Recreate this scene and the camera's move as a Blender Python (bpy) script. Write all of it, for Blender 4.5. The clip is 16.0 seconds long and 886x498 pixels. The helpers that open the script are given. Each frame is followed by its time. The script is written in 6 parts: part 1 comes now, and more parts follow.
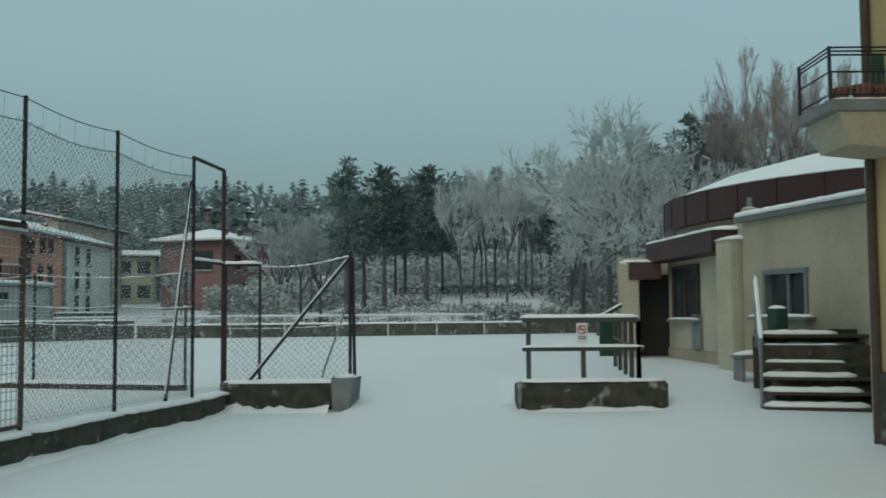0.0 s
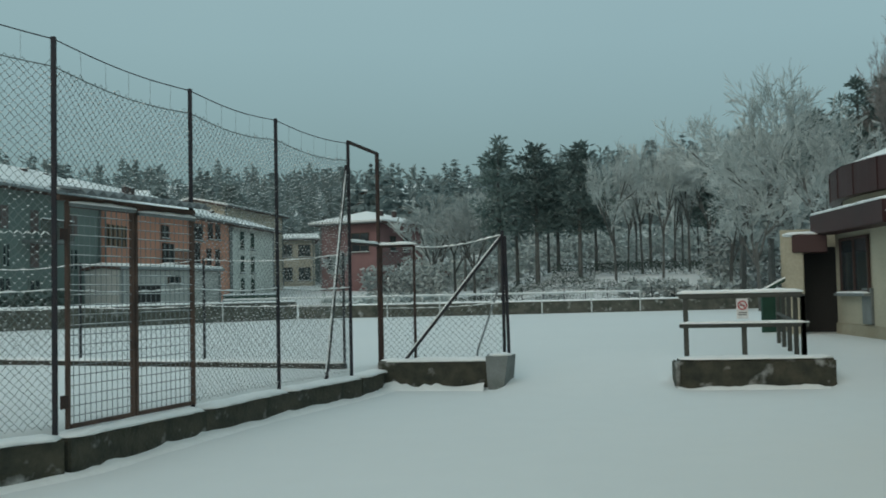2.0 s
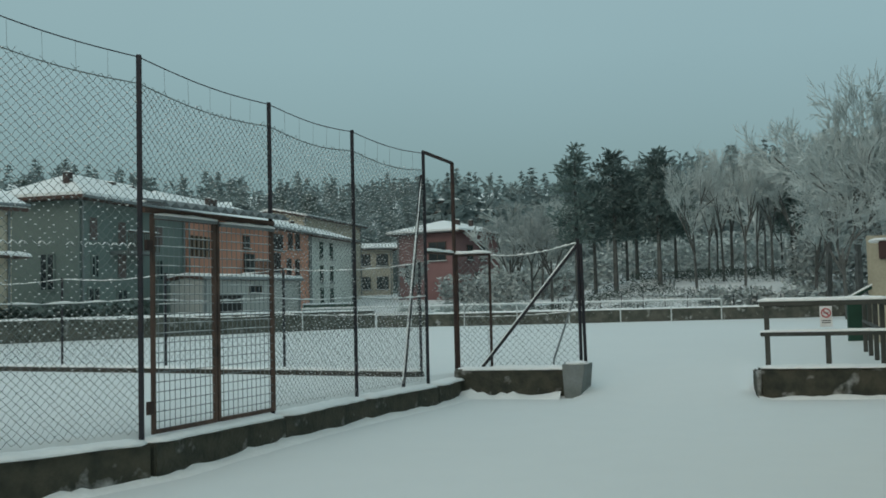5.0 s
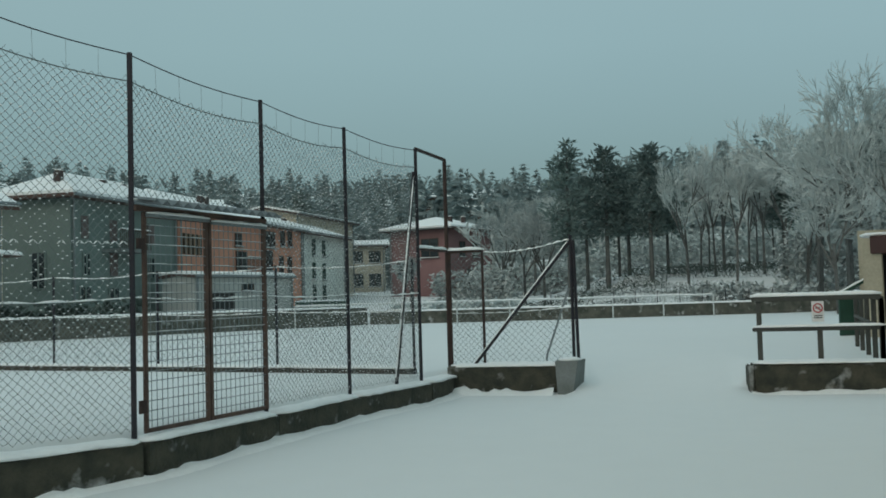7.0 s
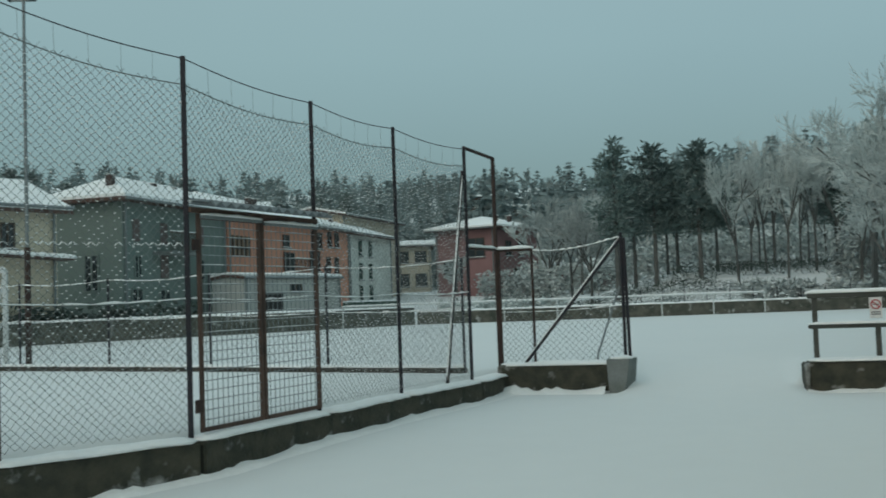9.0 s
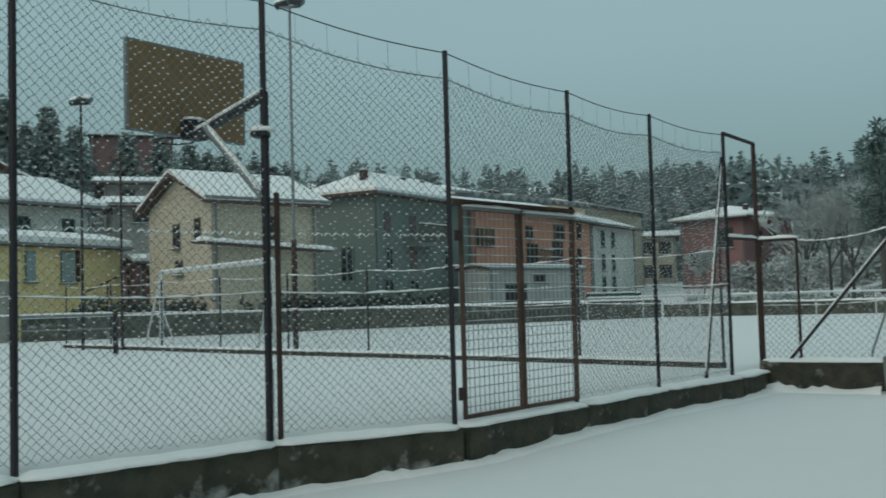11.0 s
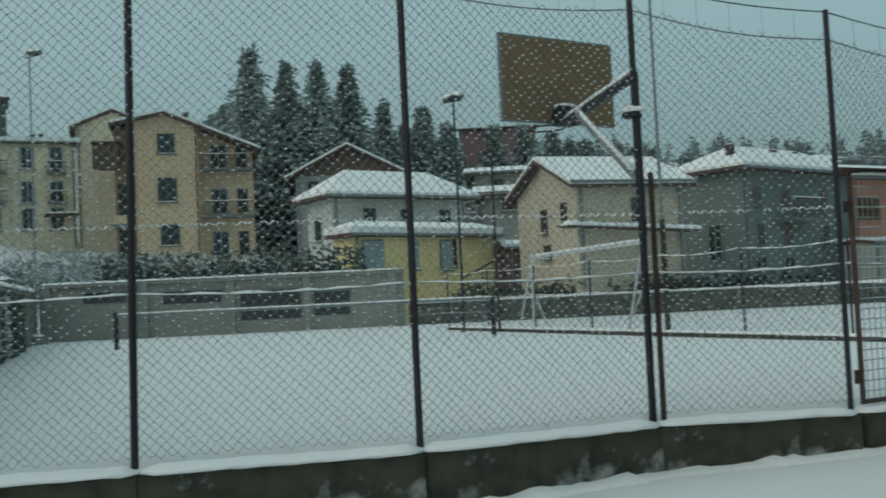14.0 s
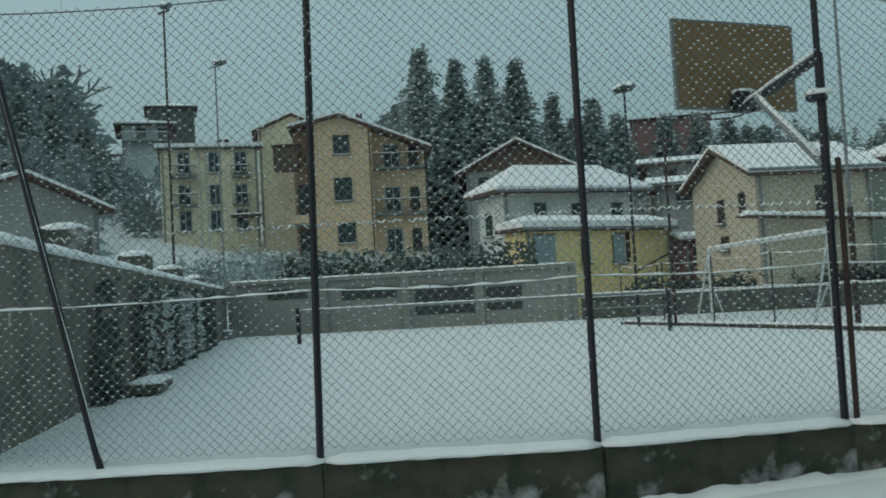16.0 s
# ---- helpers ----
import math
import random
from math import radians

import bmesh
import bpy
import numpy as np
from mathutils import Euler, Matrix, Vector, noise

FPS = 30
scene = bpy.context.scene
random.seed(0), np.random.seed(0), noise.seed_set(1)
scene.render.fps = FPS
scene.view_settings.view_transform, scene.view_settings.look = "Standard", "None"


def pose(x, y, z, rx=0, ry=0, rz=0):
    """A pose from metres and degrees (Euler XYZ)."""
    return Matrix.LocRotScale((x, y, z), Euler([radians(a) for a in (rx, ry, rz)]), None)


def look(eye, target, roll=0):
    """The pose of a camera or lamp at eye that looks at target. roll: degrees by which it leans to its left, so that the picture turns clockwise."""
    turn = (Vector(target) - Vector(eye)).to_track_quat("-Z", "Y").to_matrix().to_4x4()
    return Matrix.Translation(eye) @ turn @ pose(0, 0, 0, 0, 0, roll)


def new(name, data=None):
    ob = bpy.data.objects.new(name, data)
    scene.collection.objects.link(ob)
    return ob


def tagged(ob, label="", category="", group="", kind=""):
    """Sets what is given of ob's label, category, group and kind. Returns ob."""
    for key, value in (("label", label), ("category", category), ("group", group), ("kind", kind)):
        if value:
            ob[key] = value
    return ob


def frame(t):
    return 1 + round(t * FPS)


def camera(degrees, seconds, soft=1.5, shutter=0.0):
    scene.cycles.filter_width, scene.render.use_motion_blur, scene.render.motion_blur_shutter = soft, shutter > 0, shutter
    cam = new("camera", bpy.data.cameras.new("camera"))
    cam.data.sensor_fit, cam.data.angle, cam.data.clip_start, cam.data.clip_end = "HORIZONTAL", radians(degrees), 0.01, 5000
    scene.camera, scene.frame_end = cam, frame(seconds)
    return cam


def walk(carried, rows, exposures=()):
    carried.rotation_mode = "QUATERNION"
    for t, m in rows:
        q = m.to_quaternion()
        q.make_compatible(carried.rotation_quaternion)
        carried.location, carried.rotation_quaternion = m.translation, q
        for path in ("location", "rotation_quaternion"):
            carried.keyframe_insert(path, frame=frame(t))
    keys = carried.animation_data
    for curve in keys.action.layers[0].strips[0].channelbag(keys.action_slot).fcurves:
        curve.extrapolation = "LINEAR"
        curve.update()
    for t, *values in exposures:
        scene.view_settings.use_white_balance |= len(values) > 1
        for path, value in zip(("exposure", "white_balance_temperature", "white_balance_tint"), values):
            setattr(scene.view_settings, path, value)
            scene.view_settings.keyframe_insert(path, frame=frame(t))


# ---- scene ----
# the camera: turned slowly by hand on one spot
cam = camera(48.0, 16.0, soft=1.7, shutter=0.4)
PATH = [
    (0.0, -0.002, 0.004, 1.498, -0.12, 3.56, 0.38),
    (0.5, -0.008, 0.031, 1.501, 2.49, 3.20, 0.75),
    (1.0, 0.002, 0.028, 1.503, 4.83, 2.88, 0.94),
    (1.5, 0.010, 0.015, 1.497, 6.76, 2.65, 1.30),
    (2.0, 0.016, 0.004, 1.498, 8.72, 2.43, 1.18),
    (2.5, 0.023, -0.010, 1.498, 10.27, 2.51, 1.18),
    (3.0, 0.030, -0.026, 1.501, 10.99, 3.22, 1.38),
    (3.5, 0.040, -0.034, 1.501, 12.04, 3.31, 1.15),
    (4.0, 0.057, -0.049, 1.493, 13.23, 3.26, 1.27),
    (6.5, 0.053, -0.053, 1.497, 12.95, 2.83, 1.59),
    (7.0, 0.051, -0.045, 1.499, 12.76, 2.82, 1.63),
    (7.5, 0.044, -0.034, 1.499, 12.57, 2.82, 1.75),
    (8.0, 0.044, -0.039, 1.502, 12.57, 2.80, 1.80),
    (8.2, 0.035, -0.037, 1.501, 12.62, 2.80, 1.93),
    (10.3, -0.106, -0.062, 1.476, 24.40, 2.95, 1.87),
    (10.5, -0.130, -0.053, 1.480, 25.75, 2.92, 1.94),
    (11.0, -0.218, -0.050, 1.489, 29.12, 2.82, 1.54),
    (11.5, -0.261, -0.074, 1.488, 32.07, 2.73, 1.43),
    (12.0, -0.281, -0.127, 1.495, 35.02, 2.57, 1.45),
    (12.5, -0.309, -0.144, 1.486, 37.79, 2.55, 1.46),
    (13.0, -0.318, -0.158, 1.488, 40.87, 2.49, 1.38),
    (13.5, -0.305, -0.153, 1.482, 44.36, 2.46, 2.13),
    (14.0, -0.288, -0.141, 1.482, 49.89, 2.56, 2.69),
    (14.5, -0.286, -0.119, 1.485, 53.64, 2.62, 3.10),
    (15.0, -0.288, -0.131, 1.483, 55.90, 2.66, 3.11),
    (15.5, -0.296, -0.148, 1.481, 57.81, 2.70, 2.98),
    (16.0, -0.296, -0.164, 1.477, 59.74, 2.76, 3.16),
]
walk(cam, [(t, pose(x, y, z, 90 + p, r, yw)) for t, x, y, z, yw, p, r in PATH])

# world: a closed overcast sky, dim at the horizon and brighter overhead
world = bpy.data.worlds.new("overcast_sky")
scene.world = world
world.use_nodes = True
wn, wl = world.node_tree.nodes, world.node_tree.links
bg = wn["Background"]
sky = wn.new("ShaderNodeTexSky")
sky.sky_type, sky.sun_disc = "NISHITA", False
sky.sun_elevation, sky.sun_rotation = radians(35), radians(200)
sky.dust_density = 6.0
tc = wn.new("ShaderNodeTexCoord")
sep = wn.new("ShaderNodeSeparateXYZ")
wl.new(tc.outputs["Generated"], sep.inputs[0])
ramp = wn.new("ShaderNodeValToRGB")
cr = ramp.color_ramp
cr.elements[0].position, cr.elements[0].color = 0.0, (0.142, 0.236, 0.240, 1)
cr.elements[1].position, cr.elements[1].color = 1.0, (0.325, 0.465, 0.468, 1)
for pos, col in ((0.10, (0.160, 0.262, 0.266)), (0.24, (0.233, 0.360, 0.363)), (0.45, (0.295, 0.430, 0.433))):
    cr.elements.new(pos).color = (*col, 1)
wl.new(sep.outputs["Z"], ramp.inputs["Fac"])
wmix = wn.new("ShaderNodeMixRGB")
wmix.inputs[0].default_value = 0.97
cloud = wn.new("ShaderNodeTexNoise")
cloud.inputs["Scale"].default_value, cloud.inputs["Detail"].default_value = 2.2, 3
wl.new(tc.outputs["Generated"], cloud.inputs["Vector"])
cmap = wn.new("ShaderNodeMapRange")
cmap.inputs["To Min"].default_value, cmap.inputs["To Max"].default_value = 0.94, 1.06
wl.new(cloud.outputs["Fac"], cmap.inputs["Value"])
cmul = wn.new("ShaderNodeMixRGB")
cmul.blend_type = "MULTIPLY"
cmul.inputs[0].default_value = 1
wl.new(ramp.outputs[0], cmul.inputs[1])
wl.new(cmap.outputs[0], cmul.inputs[2])
wl.new(sky.outputs[0], wmix.inputs[1])
wl.new(cmul.outputs[0], wmix.inputs[2])
wl.new(wmix.outputs[0], bg.inputs["Color"])
bg.inputs["Strength"].default_value = 1.0
sun = new("sun", bpy.data.lights.new("sun", "SUN"))
sun.data.energy, sun.data.angle, sun.data.color = 0.16, radians(60), (1.0, 0.98, 0.94)
sun.matrix_world = look((0, 0, 50), (16, 18, 0))

U = 0.36          # level of the court and field above the near ground
FY = [-14.0, 0.6, 1.45, 2.88, 4.72, 6.76, 8.25, 10.33, 12.2, 14.06, 15.38]
FX = [-16.5, -8.75, -8.2, -7.45, -6.42, -5.76, -4.75, -4.34, -3.98, -3.5, -3.36]


# ---- materials ----
def material(name, col, rough=0.8, metal=0.0, spots=None, scale=4.0, amount=0.5, bump=0.3, fine=40.0, obj_var=0.0, snowy=0.0, noise_snow=0.0, grain=0.2):
    m = bpy.data.materials.new(name)
    m.use_nodes = True
    n, l = m.node_tree.nodes, m.node_tree.links
    b = n["Principled BSDF"]
    b.inputs["Roughness"].default_value, b.inputs["Metallic"].default_value = rough, metal
    co = n.new("ShaderNodeTexCoord")
    n1 = n.new("ShaderNodeTexNoise")
    n1.inputs["Scale"].default_value, n1.inputs["Detail"].default_value = scale, 6
    l.new(co.outputs["Object"], n1.inputs["Vector"])
    n2 = n.new("ShaderNodeTexNoise")
    n2.inputs["Scale"].default_value, n2.inputs["Detail"].default_value = fine, 4
    l.new(co.outputs["Object"], n2.inputs["Vector"])
    r1 = n.new("ShaderNodeMapRange")
    r1.inputs["From Min"].default_value, r1.inputs["From Max"].default_value = 0.35, 0.68
    r1.inputs["To Max"].default_value = amount
    l.new(n1.outputs["Fac"], r1.inputs["Value"])
    mx = n.new("ShaderNodeMixRGB")
    mx.inputs[1].default_value = (*col, 1)
    mx.inputs[2].default_value = (*(spots or [c * 0.6 for c in col]), 1)
    l.new(r1.outputs[0], mx.inputs[0])
    r2 = n.new("ShaderNodeMapRange")
    r2.inputs["To Min"].default_value, r2.inputs["To Max"].default_value = 1 - grain, 1 + grain
    l.new(n2.outputs["Fac"], r2.inputs["Value"])
    mm = n.new("ShaderNodeMixRGB")
    mm.blend_type = "MULTIPLY"
    mm.inputs[0].default_value = 1
    l.new(mx.outputs[0], mm.inputs[1])
    l.new(r2.outputs[0], mm.inputs[2])
    out = mm.outputs[0]
    if obj_var:
        oi = n.new("ShaderNodeObjectInfo")
        rr = n.new("ShaderNodeMapRange")
        rr.inputs["To Min"].default_value, rr.inputs["To Max"].default_value = 1 - obj_var, 1 + obj_var
        l.new(oi.outputs["Random"], rr.inputs["Value"])
        mo = n.new("ShaderNodeMixRGB")
        mo.blend_type = "MULTIPLY"
        mo.inputs[0].default_value = 1
        l.new(out, mo.inputs[1])
        l.new(rr.outputs[0], mo.inputs[2])
        out = mo.outputs[0]
    if snowy or noise_snow:
        n3 = n.new("ShaderNodeTexNoise")
        n3.inputs["Scale"].default_value, n3.inputs["Detail"].default_value = 3.0, 5
        l.new(co.outputs["Object"], n3.inputs["Vector"])
        ge = n.new("ShaderNodeNewGeometry")
        se = n.new("ShaderNodeSeparateXYZ")
        l.new(ge.outputs["Normal"], se.inputs[0])
        ma = n.new("ShaderNodeMath")
        ma.operation = "MULTIPLY_ADD"
        ma.inputs[1].default_value = snowy
        l.new(se.outputs["Z"], ma.inputs[0])
        mb = n.new("ShaderNodeMath")
        mb.operation = "MULTIPLY"
        mb.inputs[1].default_value = 1.0
        l.new(n3.outputs["Fac"], mb.inputs[0])
        l.new(mb.outputs[0], ma.inputs[2])
        r3 = n.new("ShaderNodeMapRange")
        r3.inputs["From Min"].default_value, r3.inputs["From Max"].default_value = 0.75 - noise_snow, 1.05 - noise_snow
        l.new(ma.outputs[0], r3.inputs["Value"])
        ms = n.new("ShaderNodeMixRGB")
        l.new(r3.outputs[0], ms.inputs[0])
        l.new(out, ms.inputs[1])
        ms.inputs[2].default_value = (0.78, 0.80, 0.80, 1)
        out = ms.outputs[0]
    l.new(out, b.inputs["Base Color"])
    bp = n.new("ShaderNodeBump")
    bp.inputs["Strength"].default_value, bp.inputs["Distance"].default_value = bump, 0.02
    l.new(n2.outputs["Fac"], bp.inputs["Height"])
    l.new(bp.outputs[0], b.inputs["Normal"])
    return m


SNOW = material("snow", (0.73, 0.76, 0.765), 0.7, spots=(0.70, 0.735, 0.745), scale=0.2, amount=0.4, bump=0.004, fine=2.2, grain=0.02)
SNOW_LUMP = material("snow_lumps", (0.86, 0.88, 0.88), 0.65, spots=(0.8, 0.83, 0.84), scale=3, amount=0.5, bump=0.5, fine=14, grain=0.08)
CONCRETE = material("mossy_concrete", (0.068, 0.064, 0.046), 0.9, spots=(0.022, 0.027, 0.020), scale=4.5, amount=1.0, bump=1.0, fine=24, noise_snow=0.17)
GREYCON = material("grey_concrete", (0.20, 0.22, 0.22), 0.9, spots=(0.12, 0.14, 0.13), scale=3, amount=0.7, bump=0.4, fine=30)
KERBSTONE = material("dark_kerb_concrete", (0.07, 0.064, 0.054), 0.9, spots=(0.03, 0.032, 0.026), scale=3.0, amount=0.9, bump=0.9, fine=20, noise_snow=0.08)
POST = material("dark_painted_steel", (0.017, 0.019, 0.027), 0.55, 0.3, spots=(0.030, 0.022, 0.027), scale=6, amount=0.7, fine=60, noise_snow=-0.02)
RUST = material("rusty_steel", (0.060, 0.036, 0.028), 0.8, 0.2, spots=(0.028, 0.020, 0.022), scale=7, amount=0.8, fine=50)
WIRE = material("coated_wire", (0.155, 0.185, 0.185), 0.6, 0.2, spots=(0.16, 0.18, 0.18), scale=3, amount=0.6)
GREYSTEEL = material("grey_galvanised_steel", (0.22, 0.25, 0.26), 0.5, 0.5, scale=5, amount=0.5)
WHITESTEEL = material("white_painted_steel", (0.62, 0.66, 0.66), 0.5, 0.1, spots=(0.4, 0.42, 0.42), scale=4)
WOOD = material("weathered_brown_wood", (0.075, 0.058, 0.045), 0.85, spots=(0.04, 0.03, 0.025), scale=5, fine=70)
RAILWOOD = material("grey_weathered_rail_wood", (0.075, 0.078, 0.070), 0.85, spots=(0.04, 0.042, 0.036), scale=5, fine=70)
BOARD = material("backboard_brown_plywood", (0.215, 0.135, 0.062), 0.75, spots=(0.15, 0.092, 0.04), scale=2.0, amount=0.7, bump=0.2, fine=25)
PLASTER_BEIGE = material("stained_beige_plaster", (0.40, 0.37, 0.28), 0.9, spots=(0.25, 0.22, 0.155), scale=0.7, amount=0.75, bump=0.3, fine=18)
PLASTER_CREAM = material("cream_plaster", (0.46, 0.43, 0.33), 0.9, spots=(0.33, 0.31, 0.24), scale=1.0, amount=0.6, fine=18)
BROWN_METAL = material("dark_brown_fascia_sheet", (0.055, 0.022, 0.022), 0.5, 0.1, spots=(0.035, 0.016, 0.016), scale=1.2, amount=0.6)
OCHRE_WALL = material("ochre_plaster", (0.47, 0.36, 0.18), 0.9, spots=(0.36, 0.26, 0.12), scale=0.9, amount=0.6)
TERRA = material("terracotta", (0.19, 0.075, 0.045), 0.8, scale=8)
# near-black for print, soil and door; also painted shade of room and doorway
DARK = material("near_black_shade_and_print", (0.012, 0.013, 0.014), 0.6, scale=3)
# shade inside the garage openings, as a flat colour
SHADE = material("garage_interior_shade_paint", (0.04, 0.046, 0.046), 0.7, scale=3)
GLASS = material("window_pane_glass", (0.035, 0.045, 0.05), 0.08, scale=2, bump=0.0)
GREENDOOR = material("dark_green_paint", (0.02, 0.07, 0.05), 0.6, scale=4)
SIGN_WHITE = material("sign_white", (0.7, 0.7, 0.7), 0.5, scale=6, amount=0.2)
SIGN_RED = material("sign_red", (0.45, 0.04, 0.05), 0.5, scale=6, amount=0.2)
P_CHIM = material("dark_chimney_brick", (0.075, 0.055, 0.052), 0.9, scale=6)
ROOF = material("brown_roof_tiles", (0.10, 0.06, 0.05), 0.9, scale=4)
BARK = material("dark_bark", (0.08, 0.082, 0.078), 0.95, spots=(0.15, 0.16, 0.155), scale=3, amount=0.6, bump=0.9, fine=20)
NEEDLE = material("snow_dusted_pine_needles", (0.12, 0.175, 0.165), 0.85, spots=(0.19, 0.245, 0.235), scale=0.9, amount=0.8, obj_var=0.2, snowy=0.12, noise_snow=0.04)
# snow dusting on a green that is paled to hold distance haze
FIR = material("snow_dusted_hazy_fir_needles", (0.185, 0.25, 0.235), 0.85, spots=(0.27, 0.325, 0.315), scale=0.9, amount=0.8, obj_var=0.15, snowy=0.18, noise_snow=0.17)
# frost on the twigs, lifted further so the colour carries haze too
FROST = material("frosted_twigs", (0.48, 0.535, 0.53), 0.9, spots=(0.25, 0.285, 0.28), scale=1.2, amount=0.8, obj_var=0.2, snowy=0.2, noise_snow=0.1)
FROST_BROWN = material("frosted_brown_twigs", (0.33, 0.31, 0.30), 0.9, spots=(0.19, 0.17, 0.16), scale=1.2, amount=0.8, obj_var=0.1, snowy=0.12, noise_snow=0.06)
# far trees: distance haze is mixed into this pale, low-contrast colour
FARWOOD = material("frosted_haze_tinted_woodland", (0.30, 0.365, 0.365), 0.95, spots=(0.24, 0.295, 0.295), scale=0.12, amount=0.8, fine=1.5, snowy=0.06, noise_snow=0.02)
GATE_WOOD = material("weathered_brown_gate_paint", (0.115, 0.072, 0.055), 0.85, spots=(0.05, 0.034, 0.03), scale=5, amount=0.8, bump=0.6, fine=40)
HEDGE = material("dark_snowy_hedge", (0.085, 0.115, 0.102), 0.95, scale=2, snowy=0.14, noise_snow=0.05)


def leafy(m, share):
    """Thin leaves and needles let part of the light through."""
    n, l = m.node_tree.nodes, m.node_tree.links
    b, out = n["Principled BSDF"], n["Material Output"]
    tr, mx = n.new("ShaderNodeBsdfTranslucent"), n.new("ShaderNodeMixShader")
    l.new(b.inputs["Base Color"].links[0].from_socket, tr.inputs["Color"])
    mx.inputs[0].default_value = share
    l.new(b.outputs[0], mx.inputs[1])
    l.new(tr.outputs[0], mx.inputs[2])
    l.new(mx.outputs[0], out.inputs["Surface"])


for m_ in (NEEDLE, FIR, HEDGE):
    leafy(m_, 0.2)
# larger share for the far woods flattens their contrast like mist
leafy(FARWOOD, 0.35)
STONE = material("stone_bank", (0.115, 0.115, 0.095), 0.95, spots=(0.042, 0.05, 0.041), scale=2.4, amount=0.95, bump=1.0, fine=6, noise_snow=0.17)
OLD_PLASTER = material("old_damp_plaster", (0.165, 0.16, 0.13), 0.95, spots=(0.07, 0.078, 0.064), scale=1.6, amount=0.9, bump=0.8, fine=7, noise_snow=0.12)


def wall_paint(name, col, dark=0.7):
    return material(name, col, 0.9, spots=[c * dark for c in col], scale=0.45, amount=0.7, bump=0.15, fine=14)


# ---- mesh helpers ----
def part(name, bm, mat, parent=None, label=""):
    me = bpy.data.meshes.new(name)
    bm.to_mesh(me)
    bm.free()
    me.materials.append(mat)
    ob = new(name, me)
    if parent:
        ob.parent = parent
    return tagged(ob, label)


def thing(name, x, y, z, label, category, rz=0.0, group="", kind=""):
    ob = new(name)
    ob.empty_display_size = 0.2
    ob.matrix_world = pose(x, y, z, 0, 0, rz)
    return tagged(ob, label, category, group, kind)


def box(bm, c, s, rz=0.0, bevel=0.0):
    m = pose(*c, 0, 0, rz) @ Matrix.Diagonal((*s, 1))
    r = bmesh.ops.create_cube(bm, size=1, matrix=m)
    if bevel:
        es = list({e for v in r["verts"] for e in v.link_edges})
        bmesh.ops.bevel(bm, geom=es, offset=bevel, segments=2, affect="EDGES")
    return bm


def beam(bm, a, b, r, n=6, r2=None):
    a, b = Vector(a), Vector(b)
    d = b - a
    m = Matrix.Translation((a + b) / 2) @ d.to_track_quat("Z", "Y").to_matrix().to_4x4()
    bmesh.ops.create_cone(bm, cap_ends=True, segments=n, radius1=r, radius2=r if r2 is None else r2, depth=d.length, matrix=m)
    return bm


def bmnew():
    return bmesh.new()


def sbox(c, s, rz=0.0, bevel=0.0):
    return box(bmnew(), c, s, rz, bevel)


def sbeam(a, b, r, n=8):
    return beam(bmnew(), a, b, r, n)


def mesh_from(name, verts, faces, mat, parent=None, label=""):
    me = bpy.data.meshes.new(name)
    me.from_pydata(verts, [], faces)
    me.update()
    me.materials.append(mat)
    ob = new(name, me)
    if parent:
        ob.parent = parent
    return tagged(ob, label)


def lumpy_strip(a, b, w, h, rng, step=0.12, amp=0.35):
    """A rounded bead of snow from a to b."""
    a, b = Vector(a), Vector(b)
    d = b - a
    L = d.length
    n = max(3, int(L / step))
    side = Vector((-d.y, d.x, 0))
    side = side.normalized() if side.length > 1e-6 else Vector((1, 0, 0))
    vs, fs = [], []
    for i in range(n + 1):
        p = a + d * (i / n)
        k = 1 - amp * rng.random()
        e = 0.5 if i in (0, n) else 1
        for u, v in ((-0.5, 0), (-0.42, 0.6), (-0.15, 1), (0.15, 1), (0.42, 0.6), (0.5, 0)):
            vs.append(p + side * (u * w * (0.85 + 0.3 * rng.random()) * e) + Vector((0, 0, v * h * k * e)))
    for i in range(n):
        for j in range(6):
            q, r = i * 6 + j, i * 6 + (j + 1) % 6
            fs.append((q, r, r + 6, q + 6))
    fs.append(tuple(range(5, -1, -1)))
    fs.append(tuple(range(n * 6, n * 6 + 6)))
    return vs, fs


def snow_on(name, a, b, w, h, parent=None, seed=1, label="", amp=0.35):
    vs, fs = lumpy_strip(a, b, w, h, random.Random(seed), amp=amp)
    ob = mesh_from(name, vs, fs, SNOW_LUMP, parent, label)
    for p in ob.data.polygons:
        p.use_smooth = True
    return ob


# ---- ground ----
def smooth(e0, e1, v):
    u = np.clip((v - e0) / (e1 - e0), 0, 1)
    return u * u * (3 - 2 * u)


